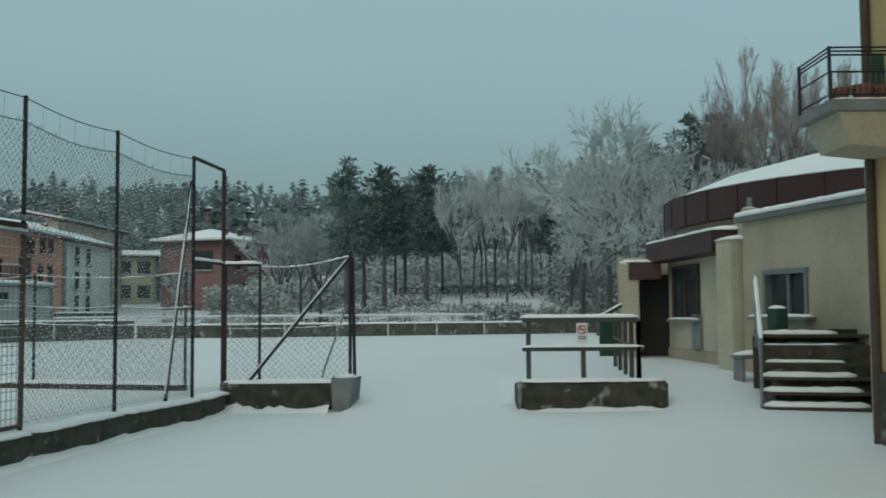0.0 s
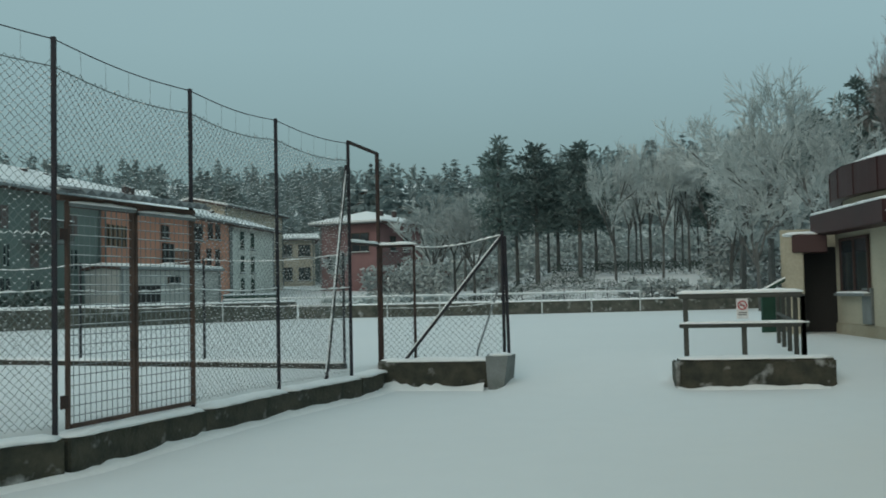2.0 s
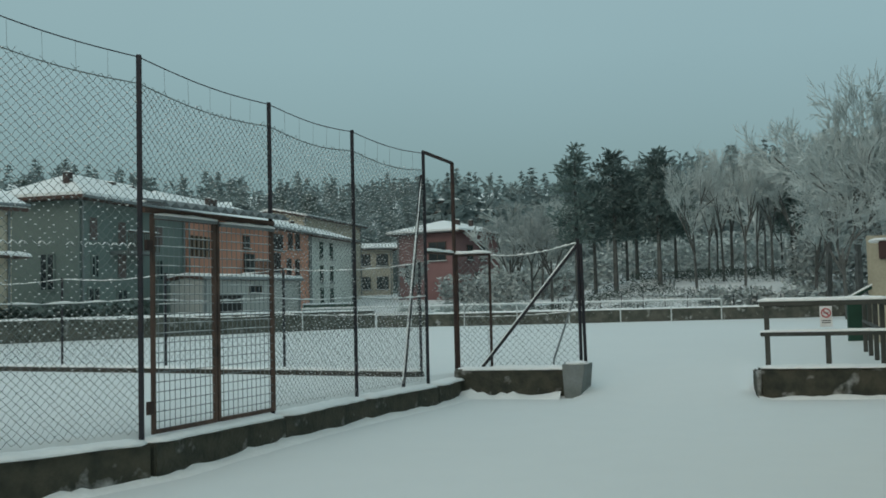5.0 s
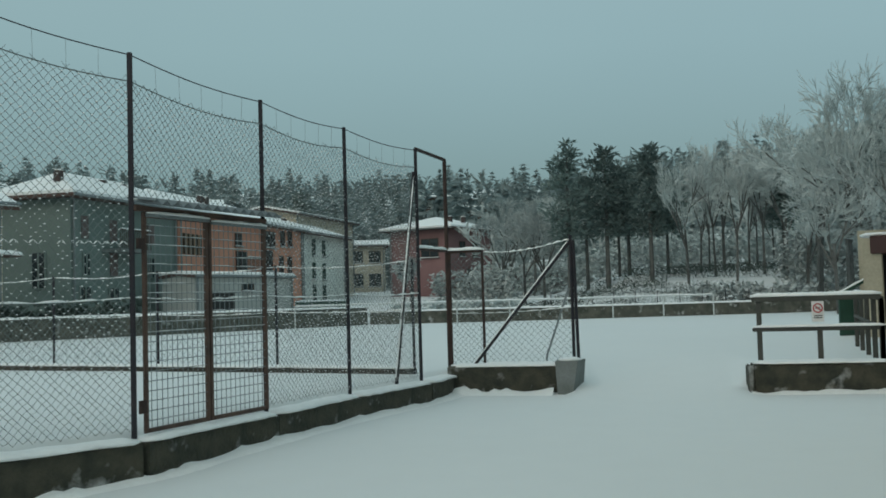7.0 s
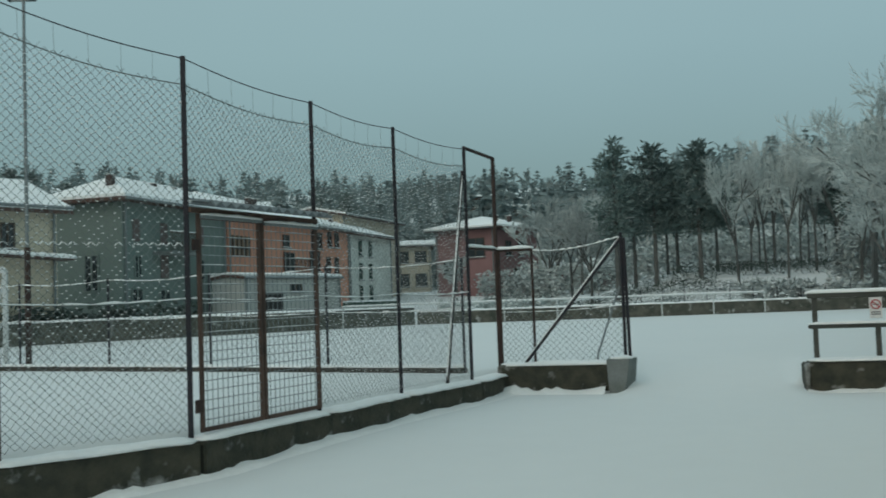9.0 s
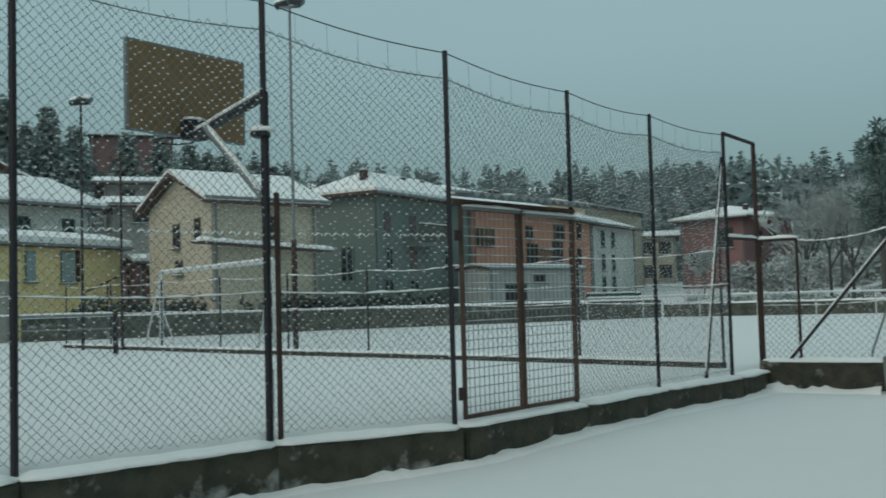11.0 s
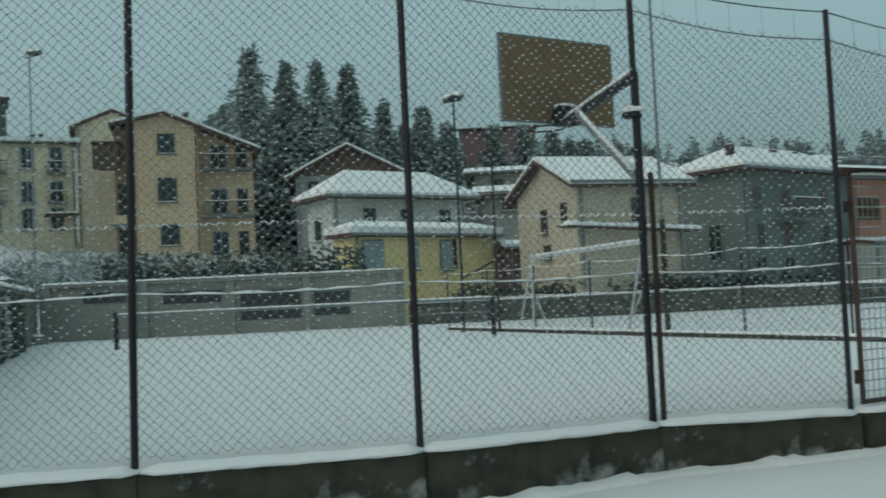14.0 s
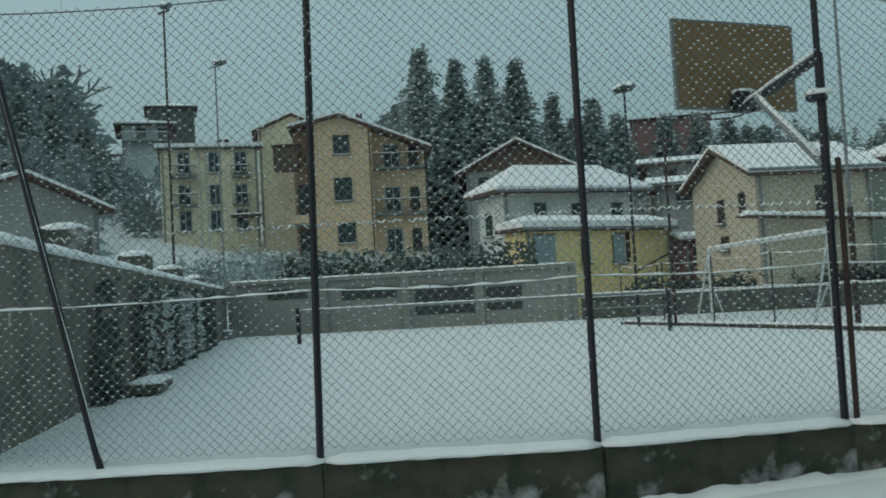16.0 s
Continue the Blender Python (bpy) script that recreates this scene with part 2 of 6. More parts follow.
def height(x, y):
    x, y = np.asarray(x, float), np.asarray(y, float)
    xf = np.interp(y, FY, FX)
    s1 = smooth(-0.1, 0.1, xf - x) * smooth(16.0, 15.3, y)
    left = smooth(15.2, 15.4, y)
    slope = smooth(13.4, 19.0, y)
    wl_ = smooth(-1.3, -1.5, x)
    wb_ = smooth(1.1, 1.25, x) * smooth(3.5, 3.35, x)
    hard = np.maximum(wl_, wb_)
    s2 = left * hard + slope * (1 - hard)
    base = U * np.maximum(s1, s2)
    r = np.hypot(x, y)
    az = np.degrees(np.arctan2(-x, np.maximum(y, 1e-3)))
    az = np.where(y < 0, 90, az)
    k = np.interp(az, [-60, -20, 0, 25, 45, 58, 69, 75, 90], [0.10, 0.085, 0.05, 0.045, 0.07, 0.15, 0.17, 0.22, 0.25])
    r0 = np.interp(az, [-60, 0, 25, 50, 90], [40, 50, 52, 42, 38])
    rise = k * np.sqrt(np.maximum(r - r0, 0) ** 2 + 9) - 3 * k
    rise = np.where(r > r0, rise, 0) + 1.7 * smooth(50, 62, r) * np.interp(az, [2, 6.5], [1.0, 0.0])
    far = 0.13 * np.maximum(r - 150, 0) * smooth(150, 220, r)
    far = np.minimum(far, 26) * np.interp(az, [48, 64], [1.0, 0.12])
    rise = np.minimum(rise, np.interp(az, [58, 70, 75], [17, 17, 26]))
    rough = 0.0006 * np.sin(x * 1.7 + 0.6 * np.sin(y * 1.1)) * np.cos(y * 1.3 + x * 0.4) + 0.008 * np.sin(x * 0.37 + 1) * np.sin(y * 0.31)
    dip = -0.16 * smooth(11.0, 4.0, y) * smooth(0.5, -2.5, x) * smooth(-0.1, 0.1, x - xf)
    return base + np.where(y > -30, rise + far, 0) + rough + dip


def axis(lo, a, b, hi, step):
    mid = list(np.arange(a, b, step))
    up, v, s = [], b, step
    while v < hi:
        up.append(v)
        s *= 1.12
        v += s
    dn, v, s = [], a - step, step
    while v > lo:
        dn.append(v)
        s *= 1.12
        v -= s
    return np.array(dn[::-1] + mid + up + [hi])


gx, gy = axis(-520, -10, 8, 420, 0.16), axis(-120, -2, 20, 620, 0.16)
GX, GY = np.meshgrid(gx, gy)
GZ = height(GX, GY)
nx, ny = len(gx), len(gy)
me = bpy.data.meshes.new("ground")
vs = np.stack([GX, GY, GZ], -1).reshape(-1, 3)
idx = np.arange(nx * ny).reshape(ny, nx)
fs = np.stack([idx[:-1, :-1], idx[:-1, 1:], idx[1:, 1:], idx[1:, :-1]], -1).reshape(-1, 4)
me.from_pydata(vs.tolist(), [], fs.tolist())
me.materials.append(SNOW)
me.polygons.foreach_set("use_smooth", [True] * len(me.polygons))
tagged(new("ground", me), "untouched white snow over yard, court and hillside", "snow", kind="structure")


def gz(x, y):
    return float(height(x, y))

# ---- fence beside the court ----
rng = random.Random(5)


def fence_x(y):
    return float(np.interp(y, FY, FX))


def chain_link(name, a, b, z0, top, pitch, r, parent, sag=0.0, seed=1, flecks=0.3, drop_z=0.0):
    """Woven diamonds between two posts: two families of kinked wires, and the snow caught on the knots."""
    a, b = Vector(a), Vector(b)
    d = b - a
    L = d.length
    ux, nrm = d.normalized(), Vector((-d.y, d.x, 0)).normalized()
    rg = random.Random(seed)
    h = pitch / 2
    nxs, nzs = int(L / h) + 1, int((top + abs(drop_z) - z0) / h) + 2
    vs, fs, sv, sf = [], [], [], []

    def pt(i, k, o):
        x = min(i * h, L)
        wob = 0.012 * math.sin(x * 5 + k * 0.7 + seed)
        return a + ux * x + Vector((0, 0, z0 - a.z + k * h + 0.01 * math.sin(i * 1.3 + k))) + nrm * (o + wob)

    for i in range(nxs):
        for k in range(nzs):
            zlim = top + drop_z * (min(1, i * h / L) - 0.5) - sag * math.sin(math.pi * min(1, i * h / L)) + 0.012 * math.sin(i * 0.9 + seed) - z0 + 0.04
            if (k + 1) * h > zlim or (i + 1) * h > L + h * 0.5:
                continue
            if (i + k) % 2 == 0:
                p, q = pt(i, k, 0.004), pt(i + 1, k + 1, -0.004)
                if flecks and rg.random() < flecks:
                    w, t = 0.004 + 0.007 * rg.random(), 0.004 + 0.005 * rg.random()
                    c = p + Vector((0, 0, 0.006))
                    n0 = len(sv)
                    for du, dz in ((-w, 0), (w, 0), (w * 0.6, t), (-w * 0.6, t)):
                        for dn in (-0.008, 0.008):
                            sv.append(c + ux * du + nrm * dn + Vector((0, 0, dz)))
                    sf += [(n0, n0 + 2, n0 + 3, n0 + 1), (n0 + 2, n0 + 4, n0 + 5, n0 + 3), (n0 + 4, n0 + 6, n0 + 7, n0 + 5), (n0 + 6, n0, n0 + 1, n0 + 7),
                           (n0, n0 + 6, n0 + 4, n0 + 2), (n0 + 1, n0 + 3, n0 + 5, n0 + 7)]
            else:
                p, q = pt(i + 1, k, 0.004), pt(i, k + 1, -0.004)
            n0 = len(vs)
            dd = (q - p).normalized()
            s1 = dd.cross(nrm).normalized() * r
            for e in (p, q):
                vs.append(e + s1)
                vs.append(e - s1 * 0.5 + nrm * r * 0.87)
                vs.append(e - s1 * 0.5 - nrm * r * 0.87)
            fs += [(n0, n0 + 1, n0 + 4, n0 + 3), (n0 + 1, n0 + 2, n0 + 5, n0 + 4), (n0 + 2, n0, n0 + 3, n0 + 5)]
    ob = tagged(mesh_from(name, vs, fs, WIRE, parent), kind="stuff")
    if sf:
        tagged(mesh_from("snow_flecks", sv, sf, SNOW_LUMP, ob), kind="stuff")
    return ob


def wire(name, a, b, r, parent, sag=0.0, mat=None, n=10, snow=0.0, seed=0):
    a, b = Vector(a), Vector(b)
    pts = [a + (b - a) * (i / n) - Vector((0, 0, sag * math.sin(math.pi * i / n))) for i in range(n + 1)]
    bm = bmnew()
    for p, q in zip(pts, pts[1:]):
        beam(bm, p, q, r, 5)
    ob = part(name, bm, mat or WIRE, parent)
    if snow:
        for i, (p, q) in enumerate(zip(pts, pts[1:])):
            snow_on("snow_bead", p, q, snow, snow * 0.9, ob, seed + i, amp=0.7)
    return ob


fence = thing("court_fence", fence_x(8.45), 8.45, 0.3, "tall dark steel fence posts with sagging chain-link mesh on a low wall", "fence", kind="structure")
INV = fence.matrix_world.inverted()


def under(ob, parent):
    """Hang an object built in world places under a parent without moving it."""
    ob.parent = parent
    ob.matrix_parent_inverse = parent.matrix_world.inverted()
    return ob


WALL_Z = 0.30
POST_Y = [-0.4, 2.88, 4.72, 6.76, 8.25, 10.33, 12.2, 14.06]
POST_TOPS = [4.2, 4.2, 4.2, 4.16, 3.86, 3.78, 3.75, 3.70]
POST_TOP = 3.70
tops, feet = [], []
for y, pt_top in zip(POST_Y, POST_TOPS):
    x = fence_x(y)
    foot, top = Vector((x, y, WALL_Z - 0.05)), Vector((x, y, pt_top))
    feet.append(foot), tops.append(top)
    under(part("post", box(bmnew(), (0, 0, 0), (0.046, 0.046, pt_top - WALL_Z + 0.05), 0, 0.005), POST), fence).matrix_basis = pose(x, y, (pt_top + WALL_Z - 0.05) / 2, 0, 0, 20) @ Matrix.Rotation(radians({2.88: -1.3}.get(y, 0.0)), 4, "X")
for i in range(len(tops) - 1):
    a, b = tops[i], tops[i + 1]
    under(wire("top_wire", a - Vector((0, 0, 0.02)), b - Vector((0, 0, 0.02)), 0.006, None, 0.05, POST), fence)
    under(chain_link("wire_mesh", feet[i], feet[i + 1], WALL_Z + (0.06 if i != 4 else 2.20), (a.z + b.z) / 2 - 0.27, 0.08, 0.0026, None, 0.07, i + 3, 0.7, (b.z - a.z)), fence)
    under(wire("selvage_wire", a - Vector((0, 0, 0.27)), b - Vector((0, 0, 0.27)), 0.006, None, 0.07, WIRE, 18), fence)
    for z, sg in ((1.63, 0.03),):
        under(wire("tension_wire", feet[i] + Vector((0, 0, z - WALL_Z)), feet[i + 1] + Vector((0, 0, z - WALL_Z)), 0.005, None, sg, WIRE, 6, 0.028, 50 + i * 7), fence)
    for k in range(1, 6):
        p = a + (b - a) * (k / 6) - Vector((0, 0, 0.02 + 0.05 * math.sin(math.pi * k / 6)))
        under(wire("hanger", p, p - Vector((0.01 * math.sin(7 * k + i), 0, 0.27)), 0.0016, None, 0, WIRE, 1), fence)
# lumpy seam where two rolls of mesh are laced together
rs_ = random.Random(12)
for i in range(4):
    a, b = feet[i] + Vector((0, 0, 2.10 - feet[i].z)), feet[i + 1] + Vector((0, 0, 2.10 - feet[i + 1].z))
    n_ = int((b - a).length / 0.08)
    vs, fs, sv, sf = [], [], [], []
    for k in range(n_):
        p, q = a + (b - a) * (k / n_), a + (b - a) * ((k + 1) / n_)
        lo = (p + q) / 2 + Vector((0, 0, -0.028 - 0.012 * rs_.random()))
        for e0, e1 in ((p, lo), (lo, q)):
            d_ = (e1 - e0).normalized()
            n_v = Vector((-d_.y, d_.x, 0)).normalized() * 0.003
            up_ = d_.cross(n_v).normalized() * 0.003
            m0 = len(vs)
            for e in (e0, e1):
                vs += [e + n_v, e - n_v * 0.5 + up_, e - n_v * 0.5 - up_]
            fs += [(m0, m0 + 1, m0 + 4, m0 + 3), (m0 + 1, m0 + 2, m0 + 5, m0 + 4), (m0 + 2, m0, m0 + 3, m0 + 5)]
            if rs_.random() < 0.8:
                h_ = 0.008 + 0.012 * rs_.random()
                bv_, bf_ = lumpy_strip(e0 + (e1 - e0) * 0.1, e0 + (e1 - e0) * 0.95, 0.022, h_, rs_, 0.02, 0.5)
                m0 = len(sv)
                sv += bv_
                sf += [tuple(x_ + m0 for x_ in f_) for f_ in bf_]
    seam = tagged(under(mesh_from("seam_wire", vs, fs, WIRE), fence), kind="stuff")
    sb_ = mesh_from("seam_snow", sv, sf, SNOW_LUMP, seam)
    tagged(sb_, kind="stuff")
# slanting corner strut
st = Vector((fence_x(1.38), 1.38, WALL_Z))
under(part("strut", sbeam(st, st + Vector((-0.38, -0.74, 3.75)), 0.03, 8), POST), fence)
under(snow_on("snow_bead", st + Vector((0.02, 0, 0.1)), st + Vector((-0.36, -0.74, 3.7)), 0.03, 0.012, None, 9, amp=0.9), fence)
# slanting strut between the last posts
under(part("strut", sbeam((fence_x(13.6) - 0.09, 13.46, WALL_Z), (fence_x(14.0), 14.0, POST_TOP - 0.35), 0.026, 8), POST), fence)
under(snow_on("snow_bead", (fence_x(13.6) - 0.09, 13.43, WALL_Z + 0.1), (fence_x(14.0), 13.97, POST_TOP - 0.4), 0.03, 0.022, None, 77, amp=1.2), fence)

# low wall under the fence, with its cap of snow
ys = [-6.0, 0.6] + POST_Y[1:] + [15.3]
wall = thing("low_wall", fence_x(8.45), 8.45, 0, "low mossy concrete wall capped with fresh snow", "wall", kind="structure")
for i, (y0, y1) in enumerate(zip(ys, ys[1:])):
    a, b = Vector((fence_x(y0), y0, 0)), Vector((fence_x(y1), y1, 0))
    d = b - a
    rz = math.degrees(math.atan2(d.y, d.x))
    o = under(part("wall_block", sbox((0, 0, 0), (d.length + 0.02, 0.34, 0.86), 0, 0.015), CONCRETE), wall)
    o.matrix_basis = pose(*((a + b) / 2 + Vector((0, 0, -0.16))), 0, 0, rz)
    q = under(snow_on("snow_cap", a + Vector((0.02, 0, 0.27)), b + Vector((0.02, 0, 0.27)), 0.38, 0.055, None, 20 + i, amp=0.25), wall)


def drift(name, pts, w, h, seed, label):
    """Uneven snow heaped against the foot of a wall."""
    rg = random.Random(seed)
    vs, fs = [], []
    n = 0
    for (a, b) in zip(pts, pts[1:]):
        a, b = Vector(a), Vector(b)
        d = b - a
        side = Vector((d.y, -d.x, 0)).normalized()
        m = max(2, int(d.length / 0.09))
        for i in range(m):
            p = a + d * (i / m)
            hh = h * (0.25 + 0.6 * abs(math.sin(n * 0.13 + seed)) + 0.5 * abs(math.sin(n * 0.41 + 2 * seed)) ** 3 + 0.8 * rg.random() ** 5)
            for u, v in ((0.0, hh), (0.3, hh * 0.85), (0.65, hh * 0.35), (1.0, -0.03)):
                q = p + side * (u * w)
                vs.append((q.x, q.y, gz(q.x + 0.25 * side.x, q.y + 0.25 * side.y) + v))
            n += 1
    for i in range(n - 1):
        for j in range(3):
            k = i * 4 + j
            fs.append((k, k + 1, k + 5, k + 4))
    ob = mesh_from(name, vs, fs, SNOW_LUMP)
    for p in ob.data.polygons:
        p.use_smooth = True
    return tagged(ob, label, "snow", kind="structure")


drift("snow_drift", [(fence_x(y) + 0.16, y, 0) for y in np.arange(0.6, 15.2, 0.6)], 0.30, 0.035, 3, "snow heaped against the foot of the low wall")

# ---- wire-grid double gate between two posts ----
def grid_gate():
    a, b = Vector((fence_x(8.25), 8.25, 0)), Vector((fence_x(10.33), 10.33, 0))
    d = b - a
    rz = math.degrees(math.atan2(d.y, d.x))
    g = thing("double_gate", a.x, a.y, WALL_Z, "rusty double gate with wire grid under a snowy corrugated strip", "gate", rz)
    L = d.length
    H = 2.05
    o = 0.03
    for x0, x1 in ((0.13, L / 2 - 0.01), (L / 2 + 0.05, L - 0.03)):
        leaf = thing("gate_leaf", 0, 0, 0, "", "")
        leaf.parent = g
        leaf.matrix_basis = Matrix()
        for x in (x0, x1):
            part("stile", sbox((x, -o, H / 2 + 0.03), (0.042, 0.035, H), 0, 0.004), GATE_WOOD, leaf)
        for z in (0.05, H):
            part("rail", sbox(((x0 + x1) / 2, -o, z), (x1 - x0 - 0.06, 0.035, 0.04), 0, 0.004), GATE_WOOD, leaf)
        n = 12
        for i in range(1, n):
            x = x0 + (x1 - x0) * i / n
            part("vertical_bar", sbeam((x, -o, 0.06), (x, -o, H), 0.004, 5), GREYSTEEL, leaf)
        m = 22
        for k in range(1, m):
            z = 0.05 + (H - 0.05) * k / m
            cb = part("cross_bar", sbeam((x0, -o - 0.006, z), (x1, -o - 0.006, z), 0.0045, 5), GREYSTEEL, leaf)
            if k > 9:
                snow_on("snow_bead", (x0 + 0.03, -o - 0.006, z + 0.003), (x1 - 0.03, -o - 0.006, z + 0.003), 0.010, 0.007, cb, 300 + k, amp=0.9)
    part("hinge_plate", sbox((0.05, -o - 0.03, 0.28), (0.09, 0.02, 0.12)), RUST, g)
    part("hinge_plate", sbox((0.05, -o - 0.03, 1.78), (0.09, 0.02, 0.10)), RUST, g)
    part("lintel", sbox((L / 2, -o, H + 0.06), (L, 0.05, 0.05), 0, 0.004), GATE_WOOD, g)
    n = 56
    vs, fs = [], []
    for i in range(n + 1):
        x = L * i / n
        z = H + 0.12 + 0.024 * math.sin(i * math.pi / 2)
        for y, t in ((-0.26, 0), (-0.26, 0.012), (0.05, 0.012), (0.05, 0)):
            vs.append((x, y, z + t - 0.02 + 0.15 * (y + 0.26)))
    for i in range(n):
        for j in range(4):
            k, k2 = i * 4 + j, i * 4 + (j + 1) % 4
            fs.append((k, k2, k2 + 4, k + 4))
    mesh_from("corrugated_strip", vs, fs, GREYSTEEL, g)
    snow_on("snow_cap", (0.0, -0.02, H + 0.135), (L, -0.02, H + 0.135), 0.2, 0.035, g, 4, amp=0.8)
    for x0, x1, zl in ((0.12, L / 2, H + 0.02), (L / 2 + 0.04, L - 0.03, H + 0.0)):
        sbar = part("snowy_bar", sbox(((x0 + x1) / 2, -o - 0.04, zl - 0.02), (x1 - x0, 0.03, 0.03), 0, 0.004), GREYSTEEL, g)
        snow_on("snow_cap", (x0, -o - 0.045, zl - 0.005), (x1, -o - 0.045, zl - 0.005), 0.045, 0.035, sbar, 6, amp=0.4)


grid_gate()

# ---- small doorway frame and side fence at the end of the court fence ----
pc = Vector((-3.36, 15.38, WALL_Z))
p0 = Vector((fence_x(14.06), 14.06, WALL_Z))
frame_ = thing("doorway_frame", pc.x, pc.y, WALL_Z, "tall brown steel doorway frame joined to the fence", "gate frame", kind="structure")
under(part("jamb", sbeam((pc.x, pc.y, WALL_Z - 0.05), (pc.x, pc.y, POST_TOP), 0.032, 8), RUST), frame_)
under(part("lintel", sbeam((p0.x, p0.y, POST_TOP), (pc.x, pc.y, POST_TOP), 0.028, 8), RUST), frame_)
under(part("crossbar", sbeam((p0.x, p0.y, 2.22), (pc.x, pc.y, 2.24), 0.02, 8), RUST), frame_)
under(snow_on("snow_bead", (p0.x, p0.y, 2.24), (pc.x, pc.y, 2.26), 0.06, 0.05, None, 8), frame_)

gate = thing("side_gate", pc.x, pc.y, WALL_Z, "narrow open wire gate with snow on its top rail", "gate", -6)
GW, GH = 0.58, 1.92
for x in (0.04, GW):
    part("stile", sbeam((x, 0, 0.02), (x, 0, GH), 0.022, 8), RUST, gate)
for z in (0.02, GH):
    part("rail", sbeam((0.04, 0, z), (GW, 0, z), 0.02, 8), RUST, gate)
snow_on("snow_cap", (0.0, 0, GH + 0.02), (GW + 0.03, 0, GH + 0.02), 0.10, 0.055, gate, 11)
snow_on("snow_cap", (0.0, -0.02, 0.05), (GW + 0.03, -0.02, 0.05), 0.10, 0.05, gate, 12)
chain_link("wire_mesh", (0.05, 0, 0), (GW, 0, 0), 0.05, GH - 0.02, 0.09, 0.003, gate, 0, 5, 0.2)

end_f = thing("end_fence", -2.3, 15.3, WALL_Z, "low chain-link end fence with slanting snowy brace", "fence", kind="structure")
EP = Vector((-1.41, 15.48, 0.4))
for dx, top in ((0.0, 2.42), (0.07, 2.34)):
    under(part("post", sbeam((EP.x + dx, EP.y, 0.4), (EP.x + dx * 0.6, EP.y, top), 0.026, 8), POST), end_f)
under(part("brace", sbeam((-2.95, 15.2, 0.42), (EP.x - 0.02, EP.y, 2.32), 0.028, 8), POST), end_f)
under(snow_on("snow_bead", (-2.95, 15.2, 0.45), (EP.x - 0.02, EP.y, 2.35), 0.045, 0.03, None, 13), end_f)
under(part("brace", sbeam((-1.83, 15.45, 0.55), (EP.x - 0.05, EP.y + 0.05, 1.6), 0.016, 6), GREYSTEEL), end_f)
under(part("brace", sbeam((-1.83, 15.45, 0.36), (-1.83, 15.45, 0.55), 0.016, 6), GREYSTEEL), end_f)
under(wire("top_wire", (pc.x, pc.y, 2.28), (EP.x, EP.y, 2.36), 0.008, None, 0.13, WIRE, 14, 0.035, 70), end_f)
under(wire("tension_wire", (pc.x, pc.y, 1.25), (EP.x, EP.y, 1.30), 0.006, None, 0.03, WIRE, 8, 0.02, 90), end_f)
under(chain_link("wire_mesh", (pc.x + 0.5, pc.y + 0.05, 0.36), (EP.x, EP.y, 0.36), 0.40, 1.28, 0.10, 0.003, None, 0, 8, 0.15), end_f)

# retaining wall from the gate to the grey block, and the block
rw = thing("retaining_wall", -2.3, 15.2, 0, "dark damp concrete retaining wall with snow on top", "wall", kind="structure")
under(part("wall_block", sbox((-2.42, 15.24, 0.16), (1.85, 0.26, 0.56), 3, 0.02), CONCRETE), rw)
under(snow_on("snow_cap", (-3.3, 15.22, 0.42), (-1.55, 15.3, 0.42), 0.34, 0.07, None, 14), rw)
drift("snow_drift", [(-3.35, 15.1, 0), (-1.6, 15.12, 0)], 0.3, 0.08, 5, "snow heaped against the retaining wall")
bb = bmnew()
vsb = [(-1.63, 15.05, -0.1), (-1.42, 15.05, -0.1), (-1.60, 15.5, -0.1), (-1.30, 15.5, -0.1), (-1.66, 15.03, 0.50), (-1.32, 15.03, 0.50), (-1.66, 15.5, 0.50), (-1.24, 15.5, 0.50)]
bv = [bb.verts.new(v) for v in vsb]
for q in ((0, 1, 5, 4), (1, 3, 7, 5), (3, 2, 6, 7), (2, 0, 4, 6), (4, 5, 7, 6), (0, 2, 3, 1)):
    bb.faces.new([bv[i] for i in q])
block = tagged(part("concrete_block", bb, GREYCON), "grey tapered concrete block at the end of the wall", "block")
snow_on("snow_cap", (-1.62, 15.27, 0.50), (-1.28, 15.27, 0.50), 0.42, 0.05, block, 15)

# low wall block with the railing on it, and the notice
lw = tagged(part("planter_wall", sbox((2.29, 15.22, 0.12), (2.24, 0.42, 0.60), 3.5, 0.03), CONCRETE), "dark mossy low wall in front of the ramp", "wall", kind="structure")
under(snow_on("snow_cap", (1.2, 15.17, 0.42), (3.40, 15.29, 0.42), 0.46, 0.05, None, 16), lw)
under(part("end_stone", sbox((1.16, 15.12, 0.08), (0.06, 0.46, 0.64), 3.5, 0.02), CONCRETE), lw)
drift("snow_drift", [(1.15, 14.98, 0), (3.42, 15.12, 0)], 0.22, 0.05, 6, "thin snow along the foot of the low wall")
rail = thing("railing", 2.2, 15.3, 0.42, "grey-brown wooden railing with thick snow on both bars", "railing")
RP = [(1.34, 15.36), (2.18, 15.34), (3.02, 15.30)]
for x, y in RP:
    z1 = 0.90 if x == 2.18 else 1.33
    under(part("rail_post", sbox((x, y, (0.4 + z1) / 2), (0.07, 0.07, z1 - 0.4), 0, 0.008), RAILWOOD), rail)
under(part("top_bar", sbox((2.13, 15.32, 1.345), (1.78, 0.09, 0.07), -1, 0.01), RAILWOOD), rail)
under(part("middle_bar", sbox((2.17, 15.32, 0.90), (1.86, 0.07, 0.06), -1, 0.01), RAILWOOD), rail)
under(snow_on("snow_cap", (1.22, 15.34, 1.38), (3.03, 15.30, 1.38), 0.14, 0.06, None, 17, amp=0.15), rail)
under(snow_on("snow_cap", (1.24, 15.30, 0.93), (3.10, 15.28, 0.93), 0.10, 0.045, None, 18, amp=0.2), rail)
